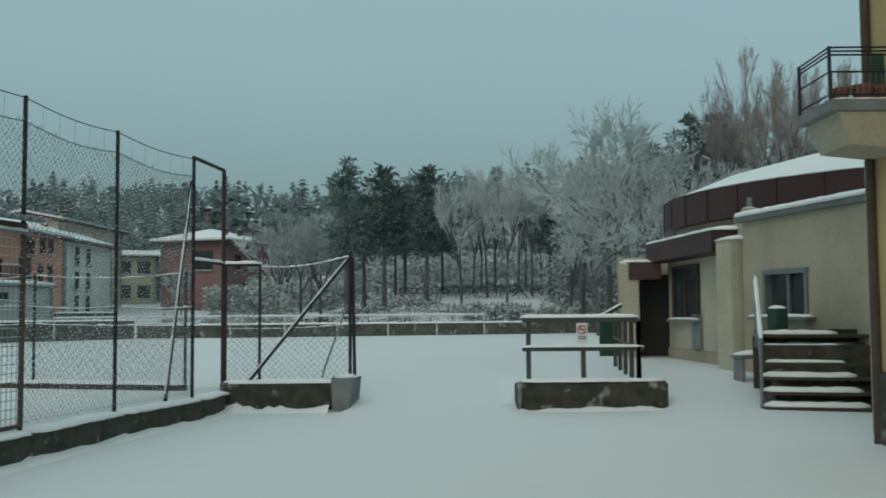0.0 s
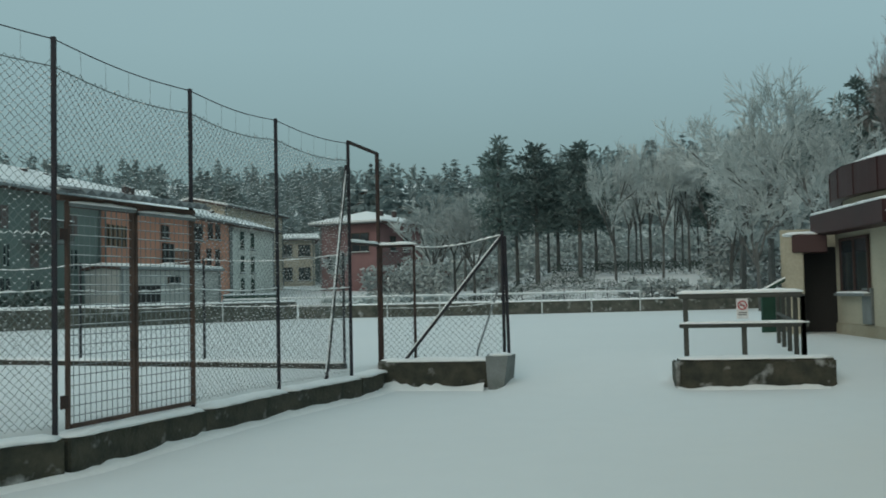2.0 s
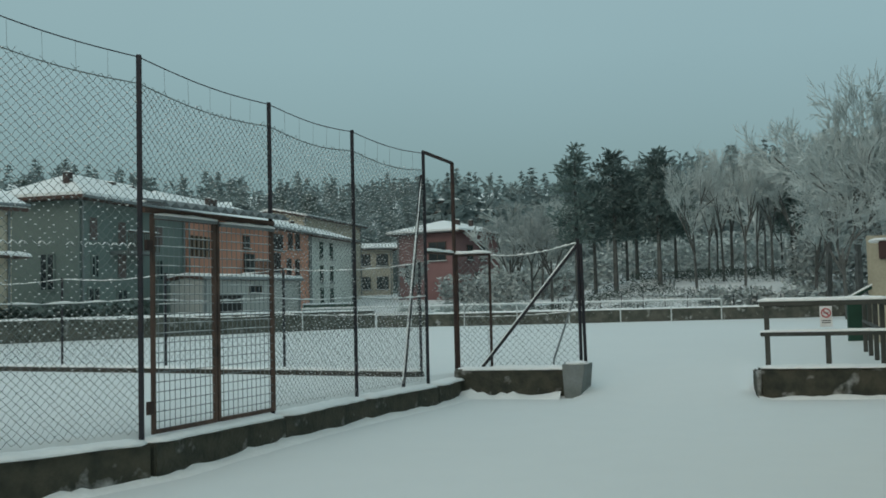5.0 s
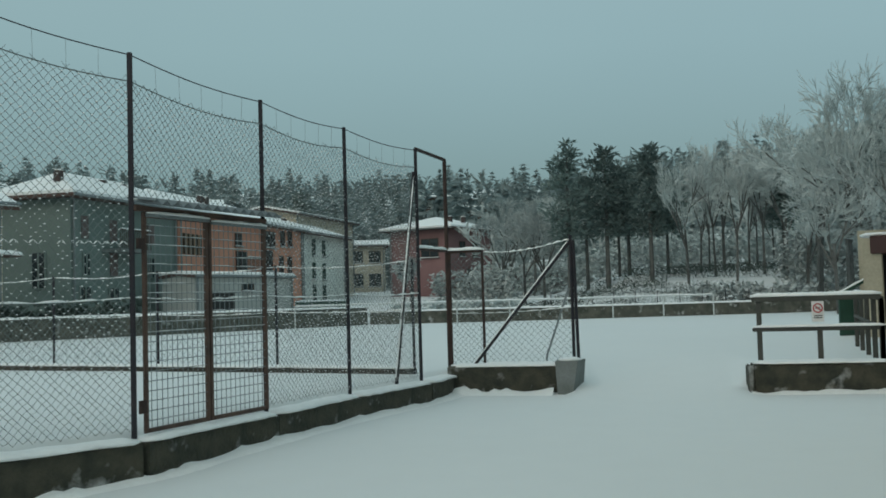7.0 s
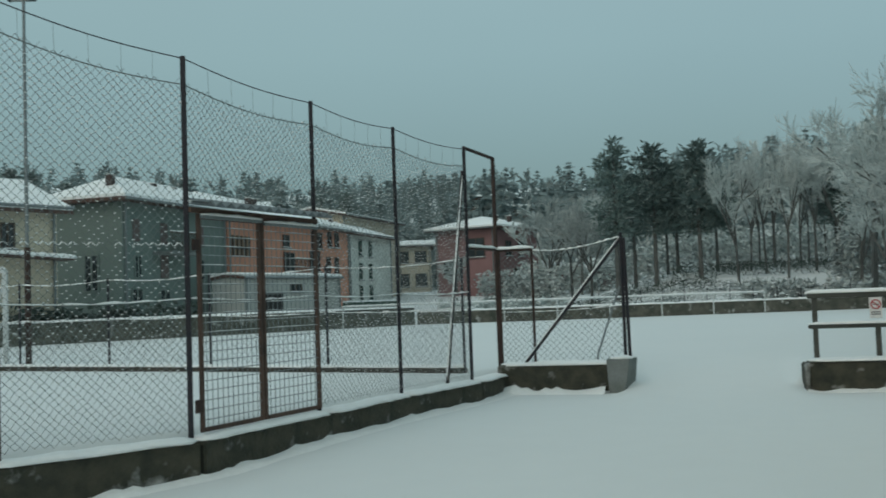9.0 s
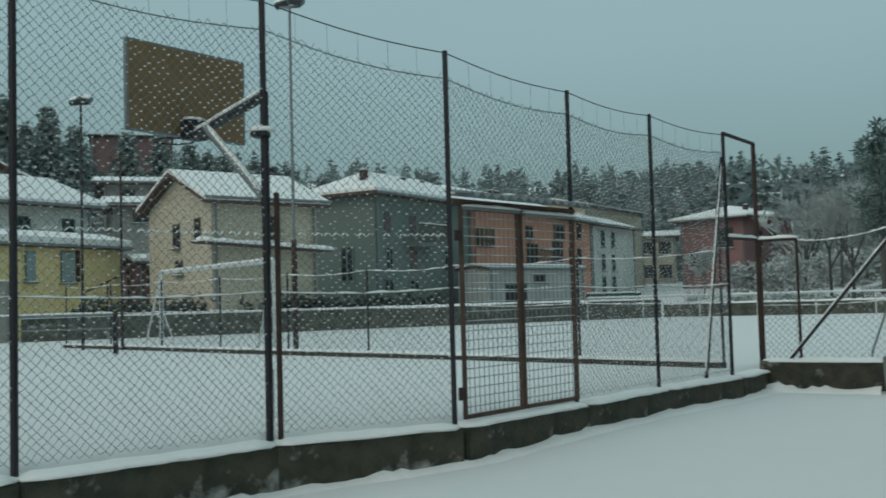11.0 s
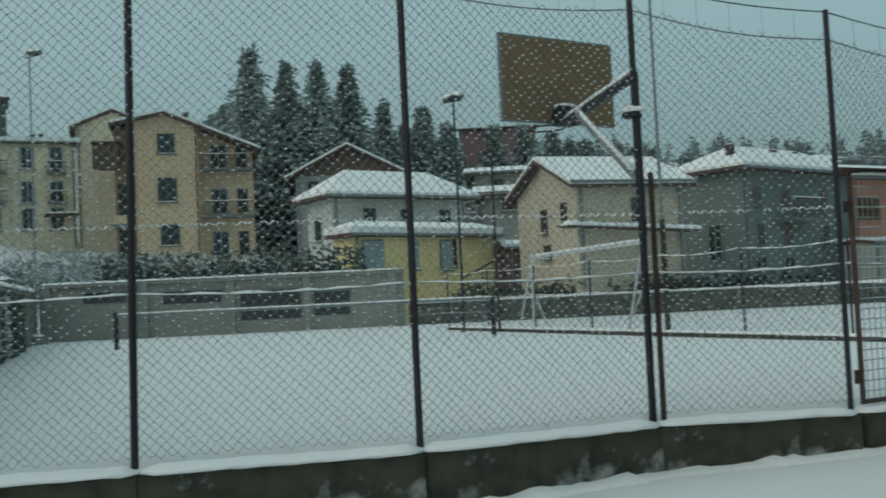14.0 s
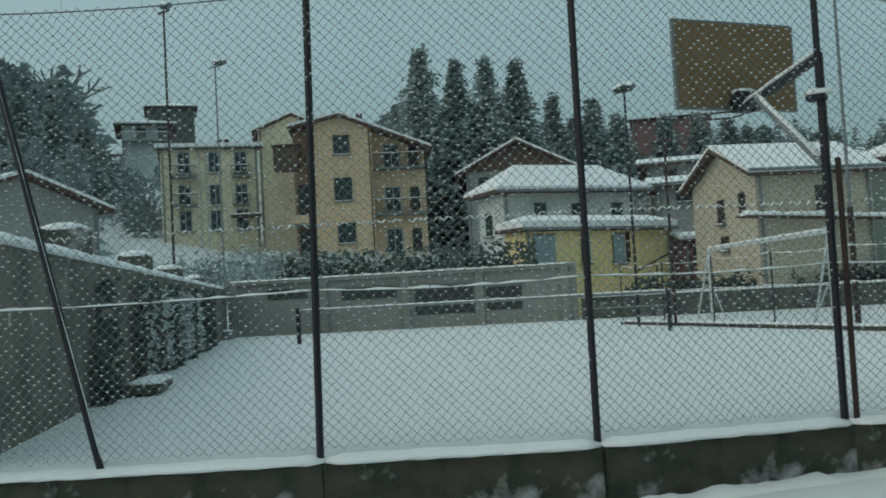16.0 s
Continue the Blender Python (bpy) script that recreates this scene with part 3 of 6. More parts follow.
for i in range(5):
    x, y = 3.02 + 0.12 * i, 15.3 + 1.2 * i
    zz = gz(x, y)
    under(part("rail_post", sbox((x, y, 0.85), (0.07, 0.07, 1.0), 0, 0.008), RAILWOOD), rail)
under(part("side_bar", sbeam((3.0, 15.4, 1.33), (3.5, 20.2, 1.36), 0.04, 6), RAILWOOD), rail)
under(snow_on("snow_cap", (3.0, 15.4, 1.36), (3.5, 20.2, 1.39), 0.11, 0.05, None, 19), rail)
under(part("side_bar", sbeam((3.0, 15.4, 0.9), (3.5, 20.2, 0.94), 0.035, 6), RAILWOOD), rail)

sign = thing("no_smoking_sign", 2.15, 15.24, 1.03, "small white notice with a red prohibition ring on the railing", "sign")
sp = part("sign_plate", sbox((0, 0, 0.12), (0.17, 0.012, 0.30), 0, 0.004), SIGN_WHITE, sign)
bm = bmnew()
for i in range(20):
    a0, a1 = i * math.tau / 20, (i + 1) * math.tau / 20
    beam(bm, (0.062 * math.cos(a0), -0.012, 0.17 + 0.062 * math.sin(a0)), (0.062 * math.cos(a1), -0.012, 0.17 + 0.062 * math.sin(a1)), 0.009, 5)
beam(bm, (-0.042, -0.012, 0.21), (0.042, -0.012, 0.13), 0.008, 5)
part("red_ring", bm, SIGN_RED, sign, "red prohibition ring")
part("symbol_bar", sbox((0, -0.008, 0.17), (0.07, 0.004, 0.012)), DARK, sign)
for z in (0.06, 0.03):
    part("text_bar", sbox((0, -0.008, z), (0.12, 0.004, 0.012)), DARK, sign)

# ---- second, lower fence across the court ----
K2A, K2B = Vector((-23.5, 19.6, U)), Vector((-3.75, 14.65, U))
KRZ = math.degrees(math.atan2(K2B.y - K2A.y, K2B.x - K2A.x))
kerb = thing("court_kerb", -8, 17, U, "long low dark kerb with snow on top between court and field", "kerb", kind="structure")
for i in range(9):
    a, b = K2A + (K2B - K2A) * (i / 9), K2A + (K2B - K2A) * ((i + 1) / 9)
    under(part("kerb_stone", sbox(((a.x + b.x) / 2, (a.y + b.y) / 2, U - 0.01), ((b - a).length - 0.008, 0.20, 0.20), KRZ, 0.015), KERBSTONE), kerb)
    under(snow_on("snow_cap", a + Vector((0, 0, 0.085)), b + Vector((0, 0, 0.085)), 0.24, 0.05, None, 100 + i), kerb)
f2 = thing("field_fence", -8, 17, U, "low chain-link fence with thin posts and snow-beaded wires", "fence", kind="structure")
N2 = 8
for i in range(N2 + 1):
    p = K2A + (K2B - K2A) * (i / N2)
    under(part("post", sbeam((p.x, p.y, U), (p.x, p.y, U + 1.75), 0.022, 6), POST), f2)
    if i < N2:
        q = K2A + (K2B - K2A) * ((i + 1) / N2)
        for z, sg in ((1.72, 0.06), (0.98, 0.03)):
            under(wire("wire", (p.x, p.y, U + z), (q.x, q.y, U + z), 0.005, None, sg, WIRE, 5, 0.03, 120 + i * 9), f2)
        under(chain_link("wire_mesh", (p.x, p.y, U), (q.x, q.y, U), U + 0.15, U + 0.98, 0.14, 0.0026, None, 0.02, i + 40, 0.1), f2)

# low barrier of one pipe on posts at the far end of the court
bar = thing("pipe_barrier", -27, 14, U, "long low grey pipe barrier dusted with snow", "barrier")
BA, BB = Vector((-27.0, 10.6, U)), Vector((-18.6, 16.9, U))
for k in (0.0, 1.0):
    p = BA + (BB - BA) * k
    under(part("post", sbox((p.x, p.y, U + 0.5), (0.10, 0.10, 1.05), 30, 0.008), POST), bar)
under(part("pipe", sbeam(BA + Vector((0, 0, 0.93)), BB + Vector((0, 0, 0.95)), 0.035, 8), GREYSTEEL), bar)
under(snow_on("snow_cap", BA + Vector((0, 0, 0.96)), BB + Vector((0, 0, 0.98)), 0.08, 0.04, None, 21), bar)
under(part("pipe", sbeam(BA + Vector((0, 0, 0.60)), BB + Vector((0, 0, 0.62)), 0.02, 6), GREYSTEEL), bar)

# ---- basketball stand ----
hoop = thing("basketball_stand", -5.78, 6.62, 0.3, "basketball stand with brown weathered backboard and snowy iron arm", "basketball stand")
PX, PY = -5.76, 6.77
under(part("pole", sbox((PX, PY, 1.80), (0.055, 0.055, 3.1), 20, 0.01), POST), hoop)
under(part("pole_sleeve", sbox((PX, PY, 2.62), (0.064, 0.064, 1.45), 20, 0.01), POST), hoop)
under(part("collar", sbox((PX - 0.03, PY - 0.02, 2.96), (0.15, 0.13, 0.05), 20, 0.01), POST), hoop)
under(snow_on("snow_cap", (PX - 0.14, PY - 0.04, 2.99), (PX + 0.08, PY + 0.04, 2.99), 0.16, 0.07, None, 22), hoop)
AE = Vector((-7.13, 7.36, 3.16))
AT = Vector((PX, PY, 3.30))
under(part("arm", sbeam(AT, AE, 0.045, 8), POST), hoop)
under(snow_on("snow_cap", AT + Vector((0, 0, 0.035)), AE + Vector((0, 0, 0.035)), 0.085, 0.05, None, 23, amp=0.2), hoop)
SB, ST2 = Vector((PX - 0.02, PY, 2.40)), Vector((-6.62, 6.98, 3.14))
under(part("stay", sbeam(SB, ST2, 0.038, 8), GREYSTEEL), hoop)
under(snow_on("snow_cap", SB + Vector((0, 0, 0.03)), ST2 + Vector((0, 0, 0.03)), 0.06, 0.03, None, 24, amp=0.2), hoop)
bl, br = Vector((-7.375, 6.714, 0)), Vector((-7.17, 8.15, 0))
bd = br - bl
brz = math.degrees(math.atan2(bd.y, bd.x))
bc = (bl + br) / 2
bw = bd.length
bo = under(part("backboard", sbox((0, 0, 0), (bw, 0.03, 0.87), 0, 0.004), BOARD), hoop)
bo.matrix_basis = pose(bc.x, bc.y, 3.615, 0, 0, brz)
tagged(bo, "brown plywood backboard")
for (dx, dz, sx, sz) in ((0, 0.435, bw + 0.02, 0.025), (0, -0.435, bw + 0.02, 0.025), (-bw / 2, 0, 0.03, 0.88), (bw / 2, 0, 0.03, 0.88)):
    part("backboard_edge", sbox((dx, 0.006, dz), (sx, 0.045, sz), 0, 0.004), GREYSTEEL, bo)
part("bracket", sbox((0.0, -0.09, -0.38), (0.24, 0.16, 0.20), 0, 0.02), POST, bo)
snow_on("snow_cap", (-0.12, -0.10, -0.28), (0.12, -0.10, -0.28), 0.16, 0.05, bo, 25)
bm = bmnew()
for i in range(24):
    a0, a1 = i * math.tau / 24, (i + 1) * math.tau / 24
    beam(bm, (0.2 * math.cos(a0), 0.24 + 0.2 * math.sin(a0), -0.45), (0.2 * math.cos(a1), 0.24 + 0.2 * math.sin(a1), -0.45), 0.01, 5)
part("hoop_ring", bm, RUST, bo)
# slim twin post of the fence beside the stand
under(part("post", sbox((-5.69, 6.83, 1.35), (0.042, 0.042, 2.2), 20, 0.006), RUST), fence)

# ---- floodlight poles ----
def lamp_pole(x, y, ztop, kinds, label, mat=None, base=True, lower=0.0):
    z0 = gz(x, y)
    g = thing("floodlight_pole", x, y, z0, label, "floodlight", group="floodlights of the sports ground")
    part("pole", beam(bmnew(), (0, 0, 0), (0, 0, ztop - z0), 0.042, 8, 0.03), mat or POST, g)
    if lower:
        part("painted_sleeve", sbeam((0, 0, 0), (0, 0, lower), 0.062, 8), RUST, g, "rust red lower pole")
    if base:
        part("plinth", sbox((0, 0, 0.12), (0.55, 0.55, 0.35), 10, 0.03), GREYCON, g)
        snow_on("snow_cap", (-0.27, 0, 0.29), (0.27, 0, 0.29), 0.5, 0.09, g, int(x * 7) % 50)
    part("crossarm", sbox((0, 0, ztop - z0 - 0.05), (0.5, 0.05, 0.05), 20), mat or GREYSTEEL, g)
    for dx, dy, tilt in kinds:
        hd = part("lamp_head", sbox((0, 0, 0), (0.34, 0.22, 0.16), 0, 0.03), GREYSTEEL, g)
        hd.matrix_basis = pose(dx, dy, ztop - z0 + 0.06, 35, tilt, 20)
        part("lamp_glass", sbox((0, -0.115, 0), (0.28, 0.012, 0.11)), GLASS, hd)
        snow_on("snow_cap", (-0.16, 0, 0.08), (0.16, 0, 0.08), 0.2, 0.05, hd, 31)


TWO = ((-0.2, 0, -15), (0.2, 0, 15))
lamp_pole(-21.49, 18.44, 7.0, TWO, "slim dark floodlight pole with two lamp heads", POST, False)
lamp_pole(-20.2, 18.6, 5.4, (), "slim brown pole beside the floodlight", RUST, False)
lamp_pole(-13.6, 17.35, 8.05, TWO, "tall slim floodlight pole rising behind the backboard", GREYSTEEL, False, 2.5)
lamp_pole(-27.89, 7.36, 9.95, ((0.25, 0, 15),), "tall rusty floodlight pole beside the stone wall", RUST)
lamp_pole(-35.85, 11.35, 10.5, ((0.25, 0, 15), (0.25, 0.2, 0)), "slim far floodlight pole beside the stone wall", GREYSTEEL)

# ---- football goal ----
goal = thing("football_goal", -18.5, 20, U, "white football goal with snow on the crossbar", "goal")
GA, GB = Vector((-22.0, 21.8, U)), Vector((-15.0, 18.4, U))
gd = (GB - GA).normalized()
gn = Vector((-gd.y, gd.x, 0)) * -1
for p in (GA, GB):
    under(part("goal_post", sbox((p.x, p.y, U + 1.05), (0.10, 0.10, 2.1), 25, 0.01), WHITESTEEL), goal)
    q = p + gd * (-1.4 if p is GA else -1.0) + Vector((0, 0, 0))
    under(part("goal_stay", sbeam(p + Vector((0, 0, 2.08)), q + Vector((0, 0, 0.0)), 0.03, 6), WHITESTEEL), goal)
    under(part("goal_stay", sbeam(p + gd * 1.1 * (1 if p is GA else -1) + Vector((0, 0, 0.02)), p + Vector((0, 0, 1.1)), 0.02, 6), WHITESTEEL), goal)
under(part("crossbar", sbeam(GA + Vector((0, 0, 2.1)), GB + Vector((0, 0, 2.1)), 0.05, 8), WHITESTEEL), goal)
under(snow_on("snow_cap", GA + Vector((0, 0, 2.14)), GB + Vector((0, 0, 2.14)), 0.11, 0.06, None, 26), goal)

# ---- old stone wall along the court's end, climbing with its snowy coping ----
WA, WB = Vector((-8.9, 0.55, 0)), Vector((-37.5, 11.85, 0))
swall = thing("stone_wall", -20, 5, U, "old damp plastered stone wall with snow on the coping", "wall", kind="structure")
wd = (WB - WA)
wrz = math.degrees(math.atan2(wd.y, wd.x))
NS = 12
for i in range(NS):
    a, b = WA + wd * (i / NS), WA + wd * ((i + 1) / NS)
    z1 = 2.16 + 0.05 * (i / NS)
    c = (a + b) / 2
    under(part("wall_section", sbox((c.x - 0.07, c.y - 0.18, (z1 + 0.1) / 2), (wd.length / NS - 0.006, 0.42, z1 - 0.1), wrz, 0.015), OLD_PLASTER), swall)
    under(snow_on("snow_cap", a + Vector((-0.07, -0.18, z1)), b + Vector((-0.07, -0.18, z1)), 0.5, 0.16, None, 140 + i, amp=0.3), swall)
for i, X_ in enumerate((13.6, 19.0, 23.9, 29.5)):
    py = WA.y + wd.y / wd.x * (-X_ - WA.x)
    under(part("wall_pier", sbox((-X_ - 0.07, py - 0.30, 1.3), (0.62, 0.55, 2.6 - 0.1 * i), wrz, 0.02), STONE), swall)
    under(snow_on("snow_cap", (-X_ + 0.24, py - 0.42, 2.58 - 0.05 * i), (-X_ - 0.38, py - 0.18, 2.58 - 0.05 * i), 0.6, 0.13, None, 160 + i), swall)
drift("snow_drift", [(WB.x, WB.y, U), (WA.x, WA.y, U)], 0.8, 0.28, 8, "snow heaped along the stone wall")
slab = tagged(part("stone_slab", sbox((-14.6, 3.3, U + 0.10), (1.5, 0.5, 0.12), wrz, 0.02), STONE), "dark stone slab with snow on it beside the wall", "slab")
under(snow_on("snow_cap", (-15.3, 3.62, U + 0.16), (-13.95, 3.06, U + 0.16), 0.5, 0.06, None, 27), slab)

# ---- garages and boundary wall beyond the court ----
def facade(name, a, b, z0, z1, thick, mat, label, cat):
    a, b = Vector(a), Vector(b)
    d = b - a
    g = thing(name, a.x, a.y, z0, label, cat, math.degrees(math.atan2(d.y, d.x)), kind="structure")
    part("wall", sbox((d.length / 2, thick / 2, (z1 - z0) / 2), (d.length, thick, z1 - z0), 0, 0.02), mat, g)
    snow_on("snow_cap", (0, thick / 2, z1 - z0), (d.length, thick / 2, z1 - z0), thick + 0.1, 0.10, g, 33)
    return g, d.length


CON_PALE = wall_paint("pale_grey_concrete", (0.27, 0.28, 0.25))
P_SHED = wall_paint("pale_grey_shed_plaster", (0.42, 0.44, 0.42))
gar, GL = facade("garage_row", (-37.6, 12.0, 0), (-29.5, 22.6, 0), 0, 2.45, 2.0, CON_PALE, "low pale concrete garage row with dark doors and snowy roof", "garage")
# dark sheets on the closed wall, coloured as the shade inside each opening
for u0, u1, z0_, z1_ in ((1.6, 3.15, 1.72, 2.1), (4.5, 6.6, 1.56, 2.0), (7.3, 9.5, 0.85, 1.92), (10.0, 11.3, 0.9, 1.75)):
    dr = part("opening_shade_sheet", sbox(((u0 + u1) / 2, -0.01, (z0_ + z1_) / 2), (u1 - u0, 0.05, z1_ - z0_), 0), SHADE, gar)
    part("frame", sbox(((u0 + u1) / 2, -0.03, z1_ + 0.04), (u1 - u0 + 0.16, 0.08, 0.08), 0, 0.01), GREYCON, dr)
for u in (0.3, 3.8, 6.95, 9.75, 12.9):
    part("pilaster", sbox((u, -0.05, 1.2), (0.3, 0.12, 2.4), 0, 0.01), CON_PALE, gar)
part("cornice", sbox((GL / 2, -0.06, 2.38), (GL, 0.16, 0.10), 0, 0.01), CON_PALE, gar)
bwl, BL = facade("boundary_wall", (-29.4, 22.7, 0), (-13.5, 44.0, 0), 0, 1.15, 0.4, STONE, "dark boundary wall topped with snow beyond the field", "wall")
bw2, BL2 = facade("boundary_wall", (-13.4, 44.0, 0), (14.0, 50.0, 0), 0, 0.92, 0.4, STONE, "dark boundary wall topped with snow beyond the field", "wall")
rl = thing("field_railing", 0, 44, U, "low white pipe railing in front of the boundary wall", "railing")
RA, RB = Vector((-15.5, 40.0, U)), Vector((2.0, 46.2, U))
for i in range(9):
    p = RA + (RB - RA) * (i / 8)
    under(part("rail_post", sbeam((p.x, p.y, U), (p.x, p.y, U + 0.95), 0.03, 6), WHITESTEEL), rl)
under(part("top_rail", sbeam(RA + Vector((0, 0, 0.95)), RB + Vector((0, 0, 0.95)), 0.03, 6), WHITESTEEL), rl)
under(snow_on("snow_cap", RA + Vector((0, 0, 0.97)), RB + Vector((0, 0, 0.97)), 0.08, 0.05, None, 35), rl)

# ---- houses ----
def roof_mesh(kind, w, d, e, H, o, lift, skirt, inset=0.0):
    """Hip or gable roof on a w x d body with the eaves at e: kind hip, gx (ridge along x) or gy (ridge along y)."""
    x0, x1, y0, y1 = -o + inset, w + o - inset, -o + inset, d + o - inset
    z0, z1 = e + lift, e + lift + skirt
    zr = e + lift + skirt + H
    v = [(x0, y0, z0), (x1, y0, z0), (x1, y1, z0), (x0, y1, z0), (x0, y0, z1), (x1, y0, z1), (x1, y1, z1), (x0, y1, z1)]
    f = [(3, 2, 1, 0), (0, 1, 5, 4), (1, 2, 6, 5), (2, 3, 7, 6), (3, 0, 4, 7)]
    if kind == "gy":
        v += [(w / 2, y0, zr), (w / 2, y1, zr)]
        f += [(4, 5, 8), (6, 7, 9), (5, 6, 9, 8), (7, 4, 8, 9)]
    elif kind == "gx":
        v += [(x0, d / 2, zr), (x1, d / 2, zr)]
        f += [(4, 5, 9, 8), (6, 7, 8, 9), (5, 6, 9), (7, 4, 8)]
    else:
        k = min(w, d) / 2
        if w >= d:
            v += [(k, d / 2, zr), (w - k, d / 2, zr)]
            f += [(4, 5, 9, 8), (6, 7, 8, 9), (5, 6, 9), (7, 4, 8)]
        else:
            v += [(w / 2, k, zr), (w / 2, d - k, zr)]
            f += [(4, 5, 8), (6, 7, 9), (5, 6, 9, 8), (7, 4, 8, 9)]
    return v, f


def slab_roof(kind, w, d, e, H, o, lift, thick, inset=0.0):
    """Two sloping slabs that meet at the ridge."""
    vs, fs = [], []
    half = (w if kind == "gy" else d) / 2
    k = H / half
    x0, x1 = (-o + inset, (d if kind == "gy" else w) + o - inset)
    for sg in (-1, 1):
        n0 = len(vs)
        run = half + o - inset
        for u, z in ((0, H), (run, H - k * run)):
            for t in (0, thick):
                for y in (x0, x1):
                    p, q = half + sg * u, y
                    vs.append((p, q, e + lift + z + t) if kind == "gy" else (q, p, e + lift + z + t))
        fs += [(n0, n0 + 1, n0 + 5, n0 + 4), (n0 + 2, n0 + 6, n0 + 7, n0 + 3), (n0 + 4, n0 + 5, n0 + 7, n0 + 6), (n0, n0 + 4, n0 + 6, n0 + 2), (n0 + 1, n0 + 3, n0 + 7, n0 + 5), (n0, n0 + 2, n0 + 3, n0 + 1)]
    return vs, fs


def window(parent, x, y, z, w, h, rz, shutters=None, sill=True, frame_mat=None):
    wn_ = thing("window", 0, 0, 0, "", "")
    wn_.parent = parent
    wn_.matrix_basis = pose(x, y, z, 0, 0, rz)
    part("window_pane", sbox((0, 0.0, 0), (w, 0.03, h)), GLASS, wn_)
    fm = frame_mat or shutters or WOOD
    bm = bmnew()
    for dx in (-w / 2, 0, w / 2):
        box(bm, (dx, -0.025, 0), (0.06, 0.05, h))
    for dz in (-h / 2, h / 2):
        box(bm, (0, -0.027, dz), (w + 0.06, 0.056, 0.06))
    part("window_frame", bm, fm, wn_)
    if shutters:
        for sx in (-1, 1):
            part("shutter", sbox((sx * (w * 0.75 + 0.05), -0.06, 0), (w * 0.46, 0.05, h), 0, 0.012), shutters, wn_)
    if sill:
        part("window_sill", sbox((0, -0.08, -h / 2 - 0.06), (w + 0.25, 0.18, 0.06), 0, 0.01), GREYCON, wn_)
        snow_on("snow_cap", (-w / 2 - 0.1, -0.09, -h / 2 - 0.03), (w / 2 + 0.1, -0.09, -h / 2 - 0.03), 0.16, 0.05, wn_, int(abs(x * 13 + z * 7)) % 90)
    return wn_


def house(a, b, depth, eave, H, kind, mat, label, wins=(), side_l=(), side_r=(), shutters=None, over=0.5, chim=(), z0=None, snow=0.14, cat="house", name="house", frame_mat=None, sills=True):
    """Front wall from a to b (as seen from the yard, left to right), body going back by depth; eave: world height."""
    a, b = Vector((*a, 0)), Vector((*b, 0))
    d = b - a
    w = d.length
    if z0 is None:
        z0 = min(gz(a.x, a.y), gz(b.x, b.y)) - 0.6
    g = thing(name, a.x, a.y, z0, label, cat, math.degrees(math.atan2(d.y, d.x)), group="houses round the sports ground")
    e = eave - z0
    bm = bmnew()
    box(bm, (w / 2, depth / 2, e / 2), (w, depth, e))
    if kind in ("gx", "gy"):
        v = [(0.0, 0, e), (w, 0, e), (w, depth, e), (0, depth, e)]
        if kind == "gy":
            v += [(w / 2, 0.01, e + H * 0.99), (w / 2, depth - 0.01, e + H * 0.99)]
            f = [(0, 1, 4), (2, 3, 5), (1, 2, 5, 4), (3, 0, 4, 5)]
        else:
            v += [(0.01, depth / 2, e + H * 0.99), (w - 0.01, depth / 2, e + H * 0.99)]
            f = [(0, 1, 5, 4), (2, 3, 4, 5), (1, 2, 5), (3, 0, 4)]
        bv_ = [bm.verts.new(q) for q in v]
        for q in f:
            bm.faces.new([bv_[i] for i in q])
    part("wall", bm, mat, g)
    rv, rf = roof_mesh(kind, w, depth, e, H, over, 0.01, 0.14) if kind == "hip" else slab_roof(kind, w, depth, e, H, over, 0.02, 0.13)
    rf_ob = mesh_from("roof", rv, rf, ROOF, g)
    sv, sf = roof_mesh(kind, w, depth, e, H, over, 0.16, snow, 0.03) if kind == "hip" else slab_roof(kind, w, depth, e, H, over, 0.155, snow, 0.03)
    sn = mesh_from("roof_snow", sv, sf, SNOW_LUMP, rf_ob, "thick smooth snow cover")
    if kind != "gy":
        part("gutter", sbeam((-over, -over - 0.04, e + 0.08), (w + over, -over - 0.04, e + 0.08), 0.06, 8), GREYSTEEL, g)
    for k, (cx, cy) in enumerate(chim):
        part("chimney", sbox((cx, cy, e + H * 0.75 + 0.2), (0.32, 0.32, 0.5), 0, 0.02), P_CHIM, rf_ob)
        snow_on("snow_cap", (cx - 0.2, cy, e + H * 0.75 + 0.45), (cx + 0.2, cy, e + H * 0.75 + 0.45), 0.38, 0.07, rf_ob, 60 + k)
    for x, z, ww, hh in wins:
        window(g, x, -0.02, z - z0, ww, hh, 0, shutters, sills, frame_mat)
    for y, z, ww, hh in side_r:
        window(g, w + 0.02, y, z - z0, ww, hh, 90, shutters, sills, frame_mat)
    for y, z, ww, hh in side_l:
        window(g, -0.02, y, z - z0, ww, hh, -90, shutters, sills, frame_mat)
    part("downpipe", sbeam((0.15, -0.08, 0), (0.15, -0.08, e), 0.05, 6), GREYSTEEL, g)
    part("downpipe", sbeam((w - 0.15, -0.08, 0), (w - 0.15, -0.08, e), 0.05, 6), GREYSTEEL, g)
    return g


